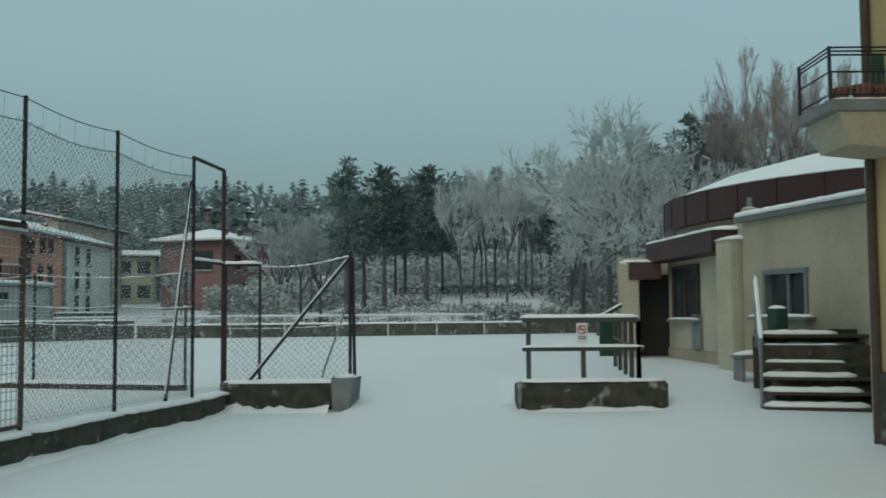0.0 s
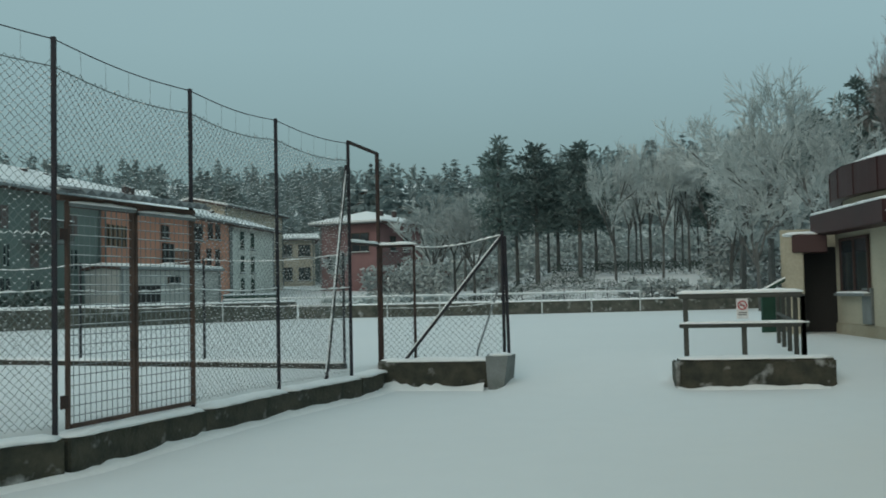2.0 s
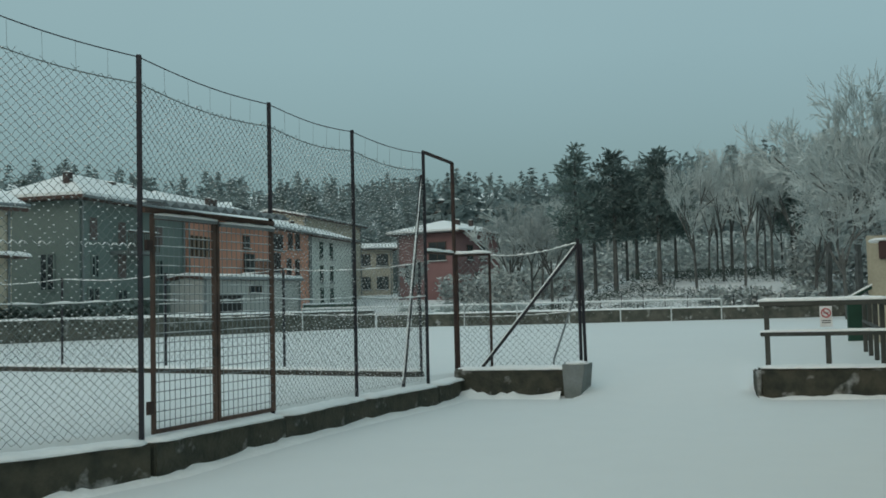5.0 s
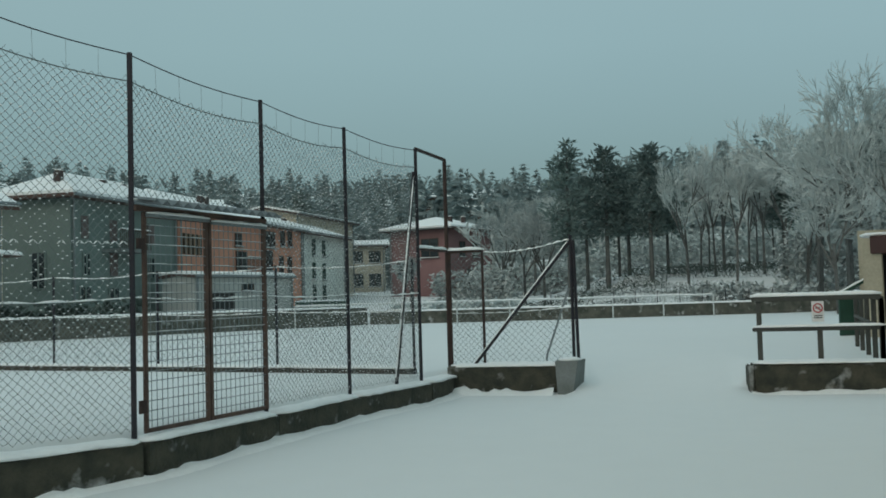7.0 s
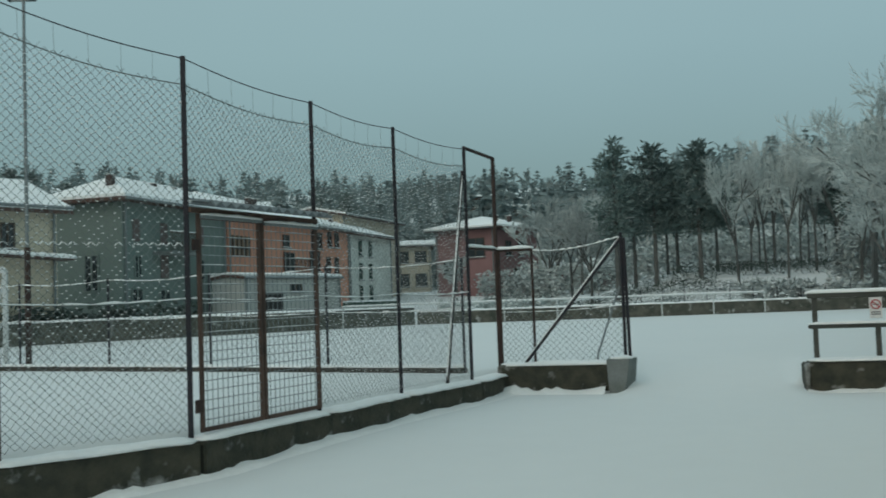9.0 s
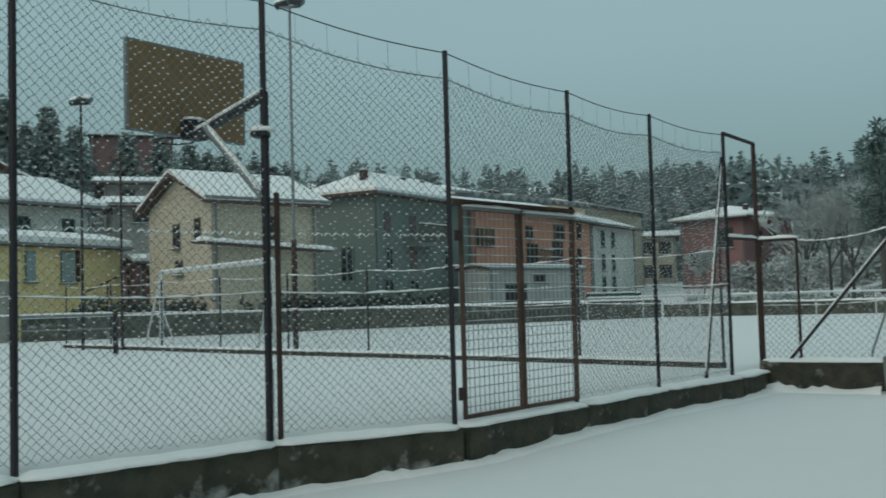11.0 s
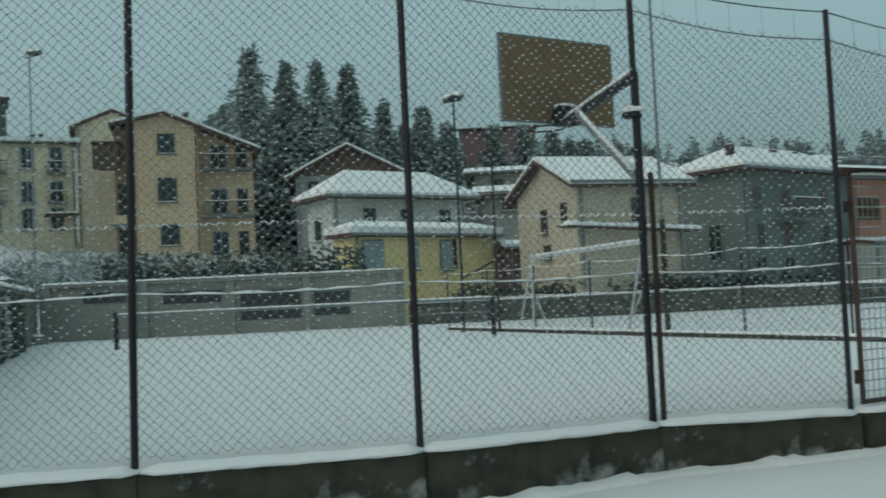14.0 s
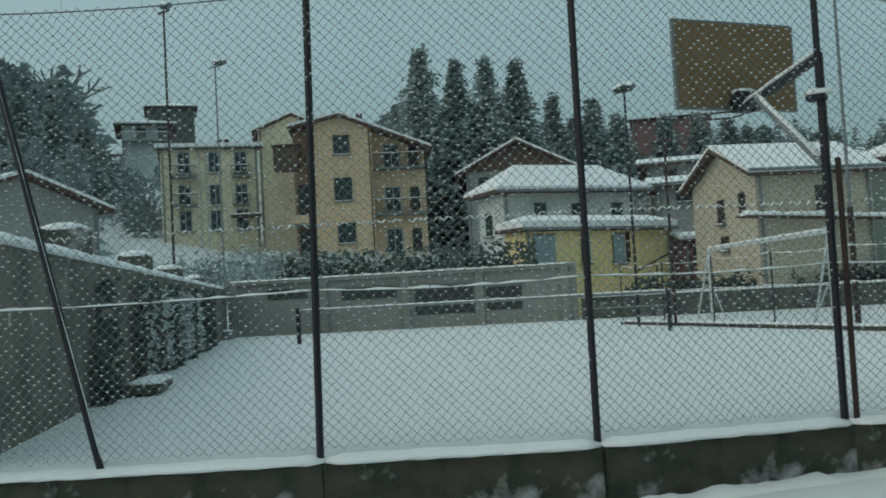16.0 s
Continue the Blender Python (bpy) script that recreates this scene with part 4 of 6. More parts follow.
def balcony(g, x, z, w, mat=None, dz=0.95, dep=1.0):
    b_ = thing("balcony", 0, 0, 0, "", "")
    b_.parent = g
    b_.matrix_basis = pose(x, 0, z)
    part("slab", sbox((0, -dep / 2, 0), (w, dep, 0.14), 0, 0.01), GREYCON, b_)
    bm = bmnew()
    for i in range(int(w / 0.16) + 1):
        box(bm, (-w / 2 + 0.16 * i, -dep + 0.03, dz / 2), (0.03, 0.03, dz))
    tagged(part("railing_panel", bm, mat or WOOD, b_), kind="stuff")
    part("handrail", sbox((0, -dep + 0.03, dz), (w, 0.07, 0.06), 0, 0.01), mat or WOOD, b_)
    snow_on("snow_cap", (-w / 2, -dep + 0.03, dz + 0.03), (w / 2, -dep + 0.03, dz + 0.03), 0.10, 0.06, b_, int(abs(x * 11)) % 90)
    return b_


P_RED = wall_paint("brick_red_plaster", (0.255, 0.145, 0.145))
P_ORANGE = wall_paint("orange_pink_plaster", (0.62, 0.30, 0.21))
P_WHITE = wall_paint("off_white_plaster", (0.62, 0.66, 0.62))
P_GREY = wall_paint("dark_grey_plaster", (0.165, 0.215, 0.198), 0.85)
P_BEIGE = wall_paint("beige_plaster", (0.52, 0.47, 0.37), 0.85)
P_YELLOW = wall_paint("yellow_plaster", (0.84, 0.70, 0.36), 0.88)
P_LIGHT = wall_paint("pale_grey_white_plaster", (0.58, 0.62, 0.60))
P_APT = wall_paint("warm_ochre_plaster", (0.67, 0.50, 0.33), 0.8)
P_CREAM = wall_paint("pale_yellow_plaster", (0.78, 0.69, 0.50))
P_LOGGIA = wall_paint("brown_loggia_plaster", (0.30, 0.20, 0.13))
P_CHALET = wall_paint("grey_chalet_plaster", (0.34, 0.35, 0.33))
P_HUT = wall_paint("dark_stone_hut", (0.11, 0.125, 0.115))
P_BROWN = wall_paint("brown_timber", (0.14, 0.095, 0.075))
SH_BROWN = material("brown_shutters", (0.06, 0.032, 0.026), 0.7, scale=5)
SH_GREEN = material("green_shutters", (0.02, 0.075, 0.058), 0.7, scale=5)
SH_BLUE = material("pale_blue_shutters", (0.30, 0.40, 0.42), 0.7, scale=5)

house((-22.5, 80.0), (-17.1, 78.3), 7.5, 7.07, 1.0, "hip", P_RED, "red plastered house with hipped snowy roof", [(1.2, 4.0, 0.9, 1.3), (3.9, 5.6, 1.6, 1.5)], [], [(2.2, 5.5, 0.9, 1.2), (4.4, 5.5, 0.9, 1.2), (3.4, 3.2, 1.0, 1.3)], over=0.7, chim=((4.6, 2.2), (5.2, 3.4)), cat="house")
oh = house((-24.75, 47.45), (-24.8, 65.4), 8, 6.33, 1.6, "hip", P_ORANGE, "orange-pink row house with brown shutters and snowy roof", [(7.4, 5.3, 0.9, 0.7), (7.8, 4.0, 1.5, 1.2), (12.2, 5.55, 1.7, 1.0), (14.4, 5.72, 0.7, 1.0), (15.7, 5.75, 0.7, 1.0), (11.8, 4.2, 1.6, 1.3), (14.1, 4.0, 0.7, 1.1), (15.6, 4.0, 0.7, 1.1)], frame_mat=SH_BROWN, chim=((7.0, 2.2), (7.7, 2.2)))
OZ = oh.matrix_world.translation.z
part("loggia_recess", sbox((1.4, 0.0, 4.75 - OZ), (2.1, 0.10, 1.1), 0, 0.01), P_LOGGIA, oh, "dark timber loggia")
for u in (0.45, 0.95, 1.45, 1.95, 2.4):
    part("loggia_post", sbox((u, -0.08, 4.75 - OZ), (0.09, 0.09, 1.1)), WOOD, oh)
part("loggia_rail", sbox((1.4, -0.09, 4.6 - OZ), (2.1, 0.07, 0.08)), WOOD, oh)
balcony(oh, 7.8, 3.25 - OZ, 2.4)
house((-24.8, 65.45), (-24.6, 74.2), 8, 6.33, 1.3, "gx", P_WHITE, "off-white row house with narrow dark shutters", [(u, z, 0.55, 1.15) for u in (2.2, 4.2) for z in (5.4, 3.7, 2.1)], frame_mat=SH_GREEN, chim=((4, 3),))
house((-27.5, 71.5), (-27.0, 84.0), 5, 8.2, 0.5, "gx", P_BEIGE, "long low roof behind the row house", [], over=0.5)
house((-29.6, 90.2), (-26.2, 91.3), 6, 6.6, 0.5, "gx", P_BEIGE, "beige house with open loggias beyond the row house", [(0.9, 5.6, 1.1, 1.1), (2.6, 5.6, 1.1, 1.1), (0.9, 3.4, 1.1, 1.2), (2.6, 3.4, 1.1, 1.2)], over=0.5, z0=0.6)
sh = house((-21.9, 43.5), (-19.95, 51.2), 2.0, 2.8, 0.12, "gx", P_SHED, "pale grey low shed in front of the row house", [(4.0, 2.35, 0.9, 0.35)], over=0.12, snow=0.1, cat="shed")
# panel on the solid shed wall, painted as the shade in the doorway
part("doorway_shade_panel", sbox((2.1, -0.02, 1.62 - sh.matrix_world.translation.z), (1.7, 0.05, 0.85), 0, 0.01), DARK, sh, "open doorway shown by a dark shade-coloured panel")
part("door_frame", sbox((2.1, -0.05, 2.09 - sh.matrix_world.translation.z), (1.9, 0.08, 0.08), 0, 0.01), GREYCON, sh)
facade("green_fence", (-19.9, 51.6, 0), (-18.6, 57.0, 0), 0.3, 1.5, 0.12, GREENDOOR, "dark green panel fence beside the shed", "fence")
gh = house((-25.2, 38.5), (-24.85, 47.4), 3.6, 6.33, 1.15, "hip", P_GREY, "large dark grey block with hipped snowy roof", [(1.1, 3.45, 0.5, 1.0), (1.0, 2.15, 0.8, 0.6), (3.2, 2.1, 0.8, 0.6), (6.4, 3.4, 0.6, 1.0)], [(1.6, 3.2, 0.7, 1.6)], over=0.6, chim=((0.6, 1.0), (4.5, 1.4), (6.4, 1.5)), frame_mat=P_GREY, sills=False)
SH_FADED = wall_paint("faded_red_shutters", (0.15, 0.12, 0.115))
for u, z, ww, hh_ in ((1.0, 5.1, 0.5, 1.0), (3.2, 5.05, 0.55, 1.0), (6.4, 5.05, 0.55, 1.0), (3.2, 3.5, 0.6, 1.1)):
    part("shutter", sbox((u, -0.03, z - gh.matrix_world.translation.z), (ww, 0.06, hh_), 0, 0.01), SH_FADED, gh, "closed faded red shutters")
balcony(gh, 3.6, 4.1 - gh.matrix_world.translation.z, 2.6)
be = house((-25.7, 28.1), (-24.0, 32.35), 5.76, 5.37, 1.2, "gx", P_BEIGE, "beige plastered house with lean-to roof and snowy gable", [(2.6, 4.35, 0.5, 0.9)], [(1.1, 4.35, 0.42, 0.8), (3.0, 4.2, 0.5, 0.9), (2.8, 2.95, 0.55, 0.5)], over=0.45)
lt = part("lean_to_roof", sbox((0, 0, 0), (5.6, 0.9, 0.05), 0, 0.01), ROOF, be)
lt.matrix_basis = pose(2.0, -0.42, 3.62 - be.matrix_world.translation.z, 0, 3.0, 0)
snow_on("snow_cap", (-2.8, -0.1, 0.02), (2.8, -0.1, 0.02), 1.2, 0.20, lt, 44)
yh = house((-33.08, 22.9), (-33.4, 31.0), 1.3, 3.92, 0.30, "hip", P_YELLOW, "bright yellow low building with pale blue shutters under snow", [(0.95, 3.2, 1.0, 1.15), (3.15, 3.15, 0.4, 1.15), (5.0, 3.15, 0.6, 1.25)], shutters=None, over=0.3, snow=0.26, cat="outbuilding")
YZ = yh.matrix_world.translation.z
for u, ww in ((0.95, 1.1), (3.15, 0.45), (5.0, 0.65)):
    part("blue_shutter", sbox((u, -0.09, 3.17 - YZ), (ww, 0.05, 1.2), 0, 0.01), SH_BLUE, yh, "closed pale blue shutters")
part("door", sbox((5.55, -0.03, 3.2 - YZ), (0.22, 0.06, 1.3), 0, 0.01), SH_BROWN, yh)
part("handrail", sbeam((5.36, -0.6, 2.1 - YZ), (7.8, -0.6, 2.98 - YZ), 0.035, 6), RUST, yh)
for u, zz in ((5.4, 2.1), (6.6, 2.55), (7.8, 2.98)):
    part("rail_post", sbeam((u, -0.6, 1.2 - YZ), (u, -0.6, zz - YZ), 0.03, 6), RUST, yh)
pk = house((-32.6, 31.05), (-31.6, 33.0), 2.0, 3.3, 0.2, "gx", P_RED, "small brick porch with a dark window beside the yellow building", [(1.0, 2.7, 1.1, 0.6)], over=0.25, snow=0.15, cat="porch")
house((-40.1, 26.7), (-39.1, 34.3), 2.8, 6.3, 1.3, "hip", P_LIGHT, "pale house with green shutters and hipped snowy roof", [(2.0, 5.45, 0.6, 0.7), (4.1, 5.42, 0.6, 0.7), (6.4, 5.4, 0.6, 0.7)], [(1.6, 4.9, 0.6, 1.1)], over=0.6, frame_mat=SH_GREEN)
ch = house((-53.9, 33.3), (-50.1, 38.7), 9, 9.3, 1.7, "gy", P_CHALET, "chalet with brown timber gable and snowy roof", [(1.1, 8.4, 0.6, 1.0), (3.0, 8.7, 0.7, 1.1)], shutters=None, frame_mat=SH_BROWN, over=0.7)
tg = mesh_from("timber_gable", [(-0.1, -0.10, 0), (6.7, -0.10, 0), (3.3, -0.10, 1.62), (-0.1, 0.0, 0), (6.7, 0.0, 0), (3.3, 0.0, 1.62)], [(0, 1, 2), (5, 4, 3), (0, 3, 4, 1), (1, 4, 5, 2), (2, 5, 3, 0)], P_BROWN, ch, "brown timber gable")
tg.matrix_basis = pose(0, 0, 9.3 - ch.matrix_world.translation.z)


def apartment_house():
    """Gabled block: a projecting bay between a timber loggia and a recessed side with balconies."""
    a, b = Vector((-57.4, 24.1, 0)), Vector((-55.7, 27.6, 0))
    z0 = 3.4
    g = thing("house", a.x, a.y, z0, "tall ochre apartment house with gabled snowy roof and wooden balconies", "apartment house", math.degrees(math.atan2(b.y - a.y, b.x - a.x)), "houses round the sports ground")
    ridge, xl, xr = (1.94, 13.05 - z0), -1.25, 7.65
    zl, zr = 12.35 - z0, 10.72 - z0

    def top(x):
        return ridge[1] + (zl - ridge[1]) * (ridge[0] - x) / (ridge[0] - xl) if x < ridge[0] else ridge[1] + (zr - ridge[1]) * (x - ridge[0]) / (xr - ridge[0])

    def slab(name, x0, x1, y0, y1, mat):
        xs = sorted({x0, x1} | ({ridge[0]} if x0 < ridge[0] < x1 else set()))
        vs, fs = [], []
        for y in (y0, y1):
            vs += [(x, y, 0) for x in xs] + [(x, y, top(x)) for x in reversed(xs)]
        n = len(xs) * 2
        fs = [tuple(range(n)), tuple(range(2 * n - 1, n - 1, -1))] + [(k, k + n, (k + 1) % n + n, (k + 1) % n) for k in range(n)]
        return mesh_from(name, vs, fs, mat, g)

    slab("wall", 0.0, 3.87, 0.0, 9.0, P_APT)
    slab("side_wall", 3.87, 7.2, 1.1, 9.0, P_APT)
    slab("side_wall", -1.05, 0.0, 0.9, 9.0, P_LOGGIA)
    for name, lift, th, mat, inset in (("roof", 0.0, 0.14, ROOF, 0.0), ("roof_snow", 0.14, 0.16, SNOW_LUMP, 0.05)):
        vs = []
        for y in (-0.55 + inset, 9.4):
            for x in (xl + inset, ridge[0], xr - inset):
                vs += [(x, y, top(x) + lift), (x, y, top(x) + lift + th)]
        fs = [(0, 2, 3, 1), (2, 4, 5, 3), (6, 7, 9, 8), (8, 9, 11, 10), (0, 6, 8, 2), (2, 8, 10, 4), (1, 3, 9, 7), (3, 5, 11, 9), (0, 1, 7, 6), (4, 10, 11, 5)]
        mesh_from(name, vs, fs, mat, g)
    for x, z, w, h in ((2.0, 11.3, 0.95, 1.15), (2.0, 8.5, 1.05, 1.4), (2.1, 5.75, 1.05, 1.2)):
        window(g, x, -0.02, z - z0, w, h, 0, None, True, SH_GREEN)
    for z in (10.55, 7.85, 5.2):
        window(g, 5.1, 1.08, z - z0, 0.95, 1.5, 0, None, False, SH_BLUE)
        window(g, 6.5, 1.08, z - z0, 0.55, 1.4, 0, None, False, SH_BROWN)
    for z in (9.75, 6.85):
        bb_ = balcony(g, 5.5, z - z0, 3.3, WOOD, 0.9, 1.0)
        bb_.matrix_basis = pose(5.5, 1.1, z - z0)
    part("loggia_box", sbox((-1.45, 0.25, 10.55 - z0), (1.5, 1.3, 1.45), 0, 0.02), P_BROWN, g, "enclosed brown timber balcony")
    for k in range(5):
        part("loggia_batten", sbox((-2.1 + 0.33 * k, -0.42, 10.55 - z0), (0.05, 0.04, 1.4)), WOOD, g)
    part("loggia_roof", sbox((-1.4, 0.25, 11.35 - z0), (1.8, 1.6, 0.10), 0, 0.01), ROOF, g)
    for z in (8.0, 5.2):
        window(g, -0.5, 0.88, z - z0, 0.7, 1.9, 0, None, False, SH_BROWN)
        part("parapet", sbox((-0.55, 0.1, z - 1.25 - z0), (1.15, 0.12, 0.55), 0, 0.01), P_APT, g)
        part("balcony_slab", sbox((-0.6, 0.5, z - 1.55 - z0), (1.3, 0.95, 0.12), 0, 0.01), GREYCON, g)
    for x in (0.12, 3.75):
        part("downpipe", sbeam((x, -0.07, 0), (x, -0.07, top(x)), 0.045, 6), ROOF, g)
    part("chimney", sbox((3.2, 2.2, ridge[1] + 0.1), (0.4, 0.4, 0.9), 0, 0.02), P_CHIM, g)


apartment_house()
cr_ = house((-66.0, 17.1), (-64.15, 23.2), 9, 12.2, 0.6, "gx", P_CREAM, "pale yellow apartment house with small balconies", [(u, z, 0.75, 1.35) for u in (1.5, 3.5, 5.2) for z in (11.3, 9.1, 7.4)], over=0.35, snow=0.28, cat="apartment house", chim=((3.9, 1.6), (4.4, 1.6)), frame_mat=SH_BLUE)
CZ = cr_.matrix_world.translation.z
for z, m_ in ((10.3, POST), (8.4, GREENDOOR)):
    balcony(cr_, 1.5, z - CZ, 1.6, m_, 0.7)
    balcony(cr_, 5.2, z - CZ, 1.2, POST, 0.7, 0.6)
for u in (2.5, 2.95):
    part("downpipe", sbeam((u, -0.07, 0), (u, -0.07, 12.1 - CZ), 0.05, 6), P_LIGHT, cr_)
part("entrance_roof", sbox((5.4, -0.9, 7.55 - CZ), (2.0, 1.6, 0.12), 0, 0.01), ROOF, cr_)
snow_on("snow_cap", (4.4, -0.9, 7.61 - CZ), (6.4, -0.9, 7.61 - CZ), 1.6, 0.16, cr_, 46)
house((-64.1, 23.25), (-62.5, 27.5), 9, 13.35, 1.0, "gy", P_CREAM, "taller pale yellow gabled part of the apartment house", [], over=0.4, cat="apartment house", chim=((2.2, 2),))
hh = house((-107.6, 24.1), (-106.4, 28.9), 8, 21.5, 0.75, "hip", P_LIGHT, "white house on the hillside", [(2.0, 20.6, 0.9, 1.2), (4.2, 20.6, 0.9, 1.2)], over=0.8)
balcony(hh, 2.5, 19.7 - hh.matrix_world.translation.z, 5.0, P_LIGHT)
house((-135.8, 34.0), (-134.2, 40.0), 7, 29.4, 1.0, "hip", P_HUT, "dark stone hut on the hilltop", [], over=0.5, cat="hut", snow=0.06)
house((-40.6, 2.1), (-43.3, 8.5), 7, 5.9, 1.15, "gy", P_CHALET, "grey shed with brown-edged sloping snowy roof", [], over=0.5, cat="shed")
house((-71.3, 62.8), (-66.4, 68.0), 8, 17.0, 0.5, "gx", P_RED, "long low reddish building on the hillside", [], over=0.3)
house((-46.15, 41.5), (-43.0, 44.8), 6, 8.75, 0.55, "gx", P_CHALET, "grey house with snowy roof behind the beige one", [(1.4, 8.0, 0.7, 0.8), (3.4, 8.0, 0.7, 0.8)], over=0.7)
house((-42.9, 39.2), (-40.7, 41.4), 3, 7.1, 0.4, "gx", P_CHALET, "low grey annex with snowy roof behind the beige house", [(1.5, 6.5, 0.8, 0.7)], over=0.7)
house((-36.2, 145.5), (-31.8, 146.5), 6, 16.6, 0.7, "hip", P_BROWN, "house half hidden among the trees on the slope", [(1.5, 15.6, 1.0, 1.0)], over=0.6, z0=13.0)
house((-30.8, 146.7), (-26.4, 147.6), 6, 14.8, 0.6, "hip", P_BROWN, "house half hidden among the trees on the slope", [(1.5, 13.9, 1.0, 1.0)], over=0.6, z0=11.5)
house((-44.2, 84.0), (-40.6, 85.8), 6, 10.6, 0.7, "gx", P_BROWN, "brown house half hidden behind the row", [], over=0.5, z0=6.0)
house((-14.4, 86.0), (-8.5, 87.0), 6, 3.4, 1.0, "gx", P_RED, "small red outbuilding beside the red house", [(2, 2.4, 0.9, 0.9), (4.4, 2.4, 0.9, 0.9)])


# ---- round building with brown fascia ----
def arc_wall(name, cx, cy, r, a0, a1, z0, z1, thick, mat, parent, n=40):
    vs, fs = [], []
    for i in range(n + 1):
        a = radians(a0 + (a1 - a0) * i / n)
        for rr in (r, r - thick):
            for z in (z0, z1):
                vs.append((cx + rr * math.cos(a), cy + rr * math.sin(a), z))
    for i in range(n):
        k = i * 4
        fs += [(k, k + 4, k + 5, k + 1), (k + 2, k + 3, k + 7, k + 6), (k + 1, k + 5, k + 7, k + 3), (k, k + 2, k + 6, k + 4)]
    fs += [(0, 1, 3, 2), (n * 4, n * 4 + 2, n * 4 + 3, n * 4 + 1)]
    return mesh_from(name, vs, fs, mat, parent)


RC = (13.2, 23.8)
RR = 7.6
rot = thing("round_building", RC[0], RC[1], U, "round plastered building with dark brown fascia and snowy roof", "building")
under(arc_wall("wall", *RC, RR - 0.25, 150, 290, 0.1, 3.6, 0.3, PLASTER_CREAM, None), rot)
fa = under(arc_wall("fascia", *RC, RR + 0.05, 140, 300, 3.42, 4.12, 0.25, BROWN_METAL, None, 60), rot)
for i in range(0, 60, 3):
    a = radians(140 + 160 * i / 60)
    s_ = part("seam", sbox((0, 0, 0), (0.02, 0.03, 0.68)), BROWN_METAL)
    under(s_, rot)
    s_.matrix_basis = pose(RC[0] + (RR + 0.055) * math.cos(a), RC[1] + (RR + 0.055) * math.sin(a), 3.77, 0, 0, math.degrees(a) + 90)
vs, fs = [(RC[0], RC[1], 5.7)], []
nseg, rings = 72, 6
for k in range(rings + 1):
    u = k / rings
    for i in range(nseg):
        a = i * math.tau / nseg
        rr = (RR + 0.08) * u if k else 0.4
        vs.append((RC[0] + rr * math.cos(a), RC[1] + rr * math.sin(a), 4.2 + 1.35 * (1 - u ** 2) if k < rings else 4.10))
for i in range(nseg):
    fs.append((0, 1 + i, 1 + (i + 1) % nseg))
    for k in range(rings):
        q = 1 + k * nseg
        fs.append((q + i, q + nseg + i, q + nseg + (i + 1) % nseg, q + (i + 1) % nseg))
rs = under(mesh_from("roof_snow", vs, fs, SNOW_LUMP), rot)
for p in rs.data.polygons:
    p.use_smooth = True

# entrance canopy, bay with window, door recess
bay = thing("entrance_bay", 5.6, 21, U, "cream bay with shuttered window under a brown snowy canopy", "building part", kind="structure")
WA2, WB2 = Vector((5.42, 23.7, 0)), Vector((5.86, 18.35, 0))
wdv = WB2 - WA2
wln = wdv.length
bay.matrix_world = pose(WA2.x, WA2.y, U - 0.2, 0, 0, math.degrees(math.atan2(wdv.y, wdv.x)))
part("wall", sbox((wln / 2, 0.2, 1.5), (wln, 0.4, 3.0), 0, 0.02), PLASTER_CREAM, bay)
part("plinth", sbox((wln / 2, 0.18, 0.2), (wln, 0.44, 0.5), 0, 0.02), PLASTER_BEIGE, bay)
part("canopy", sbox((2.15, -0.14, 2.66), (4.5, 0.75, 0.44), 0, 0.02), BROWN_METAL, bay)
snow_on("snow_cap", (-0.1, -0.14, 2.88), (4.45, -0.14, 2.88), 0.8, 0.10, bay, 201, amp=0.15)
window(bay, 1.35, -0.02, 1.72, 1.7, 1.15, 0, None, True, SH_BROWN)
part("panel", sbox((2.05, -0.03, 0.85), (0.55, 0.06, 0.75), 0, 0.01), GREYCON, bay)
pt_ = thing("porch", 5.2, 24.5, U, "pale porch pillar and dark doorway under a flat snowy roof", "porch", kind="structure")
under(part("pillar", sbox((4.56, 23.9, 1.35), (0.40, 0.9, 2.2), -12, 0.02), PLASTER_CREAM), pt_)
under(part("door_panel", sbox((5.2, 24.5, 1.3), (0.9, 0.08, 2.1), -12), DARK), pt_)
under(part("back_wall", sbox((5.3, 24.9, 1.5), (1.7, 0.2, 2.6), -12), PLASTER_CREAM), pt_)
under(part("porch_roof", sbox((4.93, 24.0, 2.40), (0.75, 1.4, 0.40), -12, 0.02), BROWN_METAL), pt_)
under(snow_on("snow_cap", (4.35, 24.1, 2.61), (5.25, 23.9, 2.61), 1.3, 0.09, None, 203, amp=0.15), pt_)
under(part("green_gate", sbox((4.15, 24.6, 0.8), (0.55, 0.06, 1.1), 20), GREENDOOR), pt_)
under(part("slanting_rail", sbeam((3.75, 24.4, 1.25), (4.7, 24.4, 1.75), 0.04, 6), GREENDOOR), pt_)
under(snow_on("snow_cap", (3.75, 24.4, 1.28), (4.7, 24.4, 1.78), 0.08, 0.05, None, 204), pt_)

# straight annex with its window, coping and chimney
AA, AB = Vector((5.62, 18.5, 0)), Vector((6.65, 13.9, 0))
ad = AB - AA
arz = math.degrees(math.atan2(ad.y, ad.x))
annex = thing("annex", AA.x, AA.y, 0.1, "stained beige plaster annex with window and snowy coping", "building", arz)
AL = ad.length
wx0, wx1, wz0, wz1 = 0.75, 2.05, 1.28, 2.02
for c, s in (((wx0 / 2, 0.18, 1.5), (wx0, 0.36, 3.0)), (((wx1 + AL) / 2, 0.18, 1.5), (AL - wx1, 0.36, 3.0)), (((wx0 + wx1) / 2, 0.18, wz0 / 2), (wx1 - wx0, 0.36, wz0)), (((wx0 + wx1) / 2, 0.18, (wz1 + 3.0) / 2), (wx1 - wx0, 0.36, 3.0 - wz1))):
    part("wall", sbox(c, s), PLASTER_BEIGE, annex)
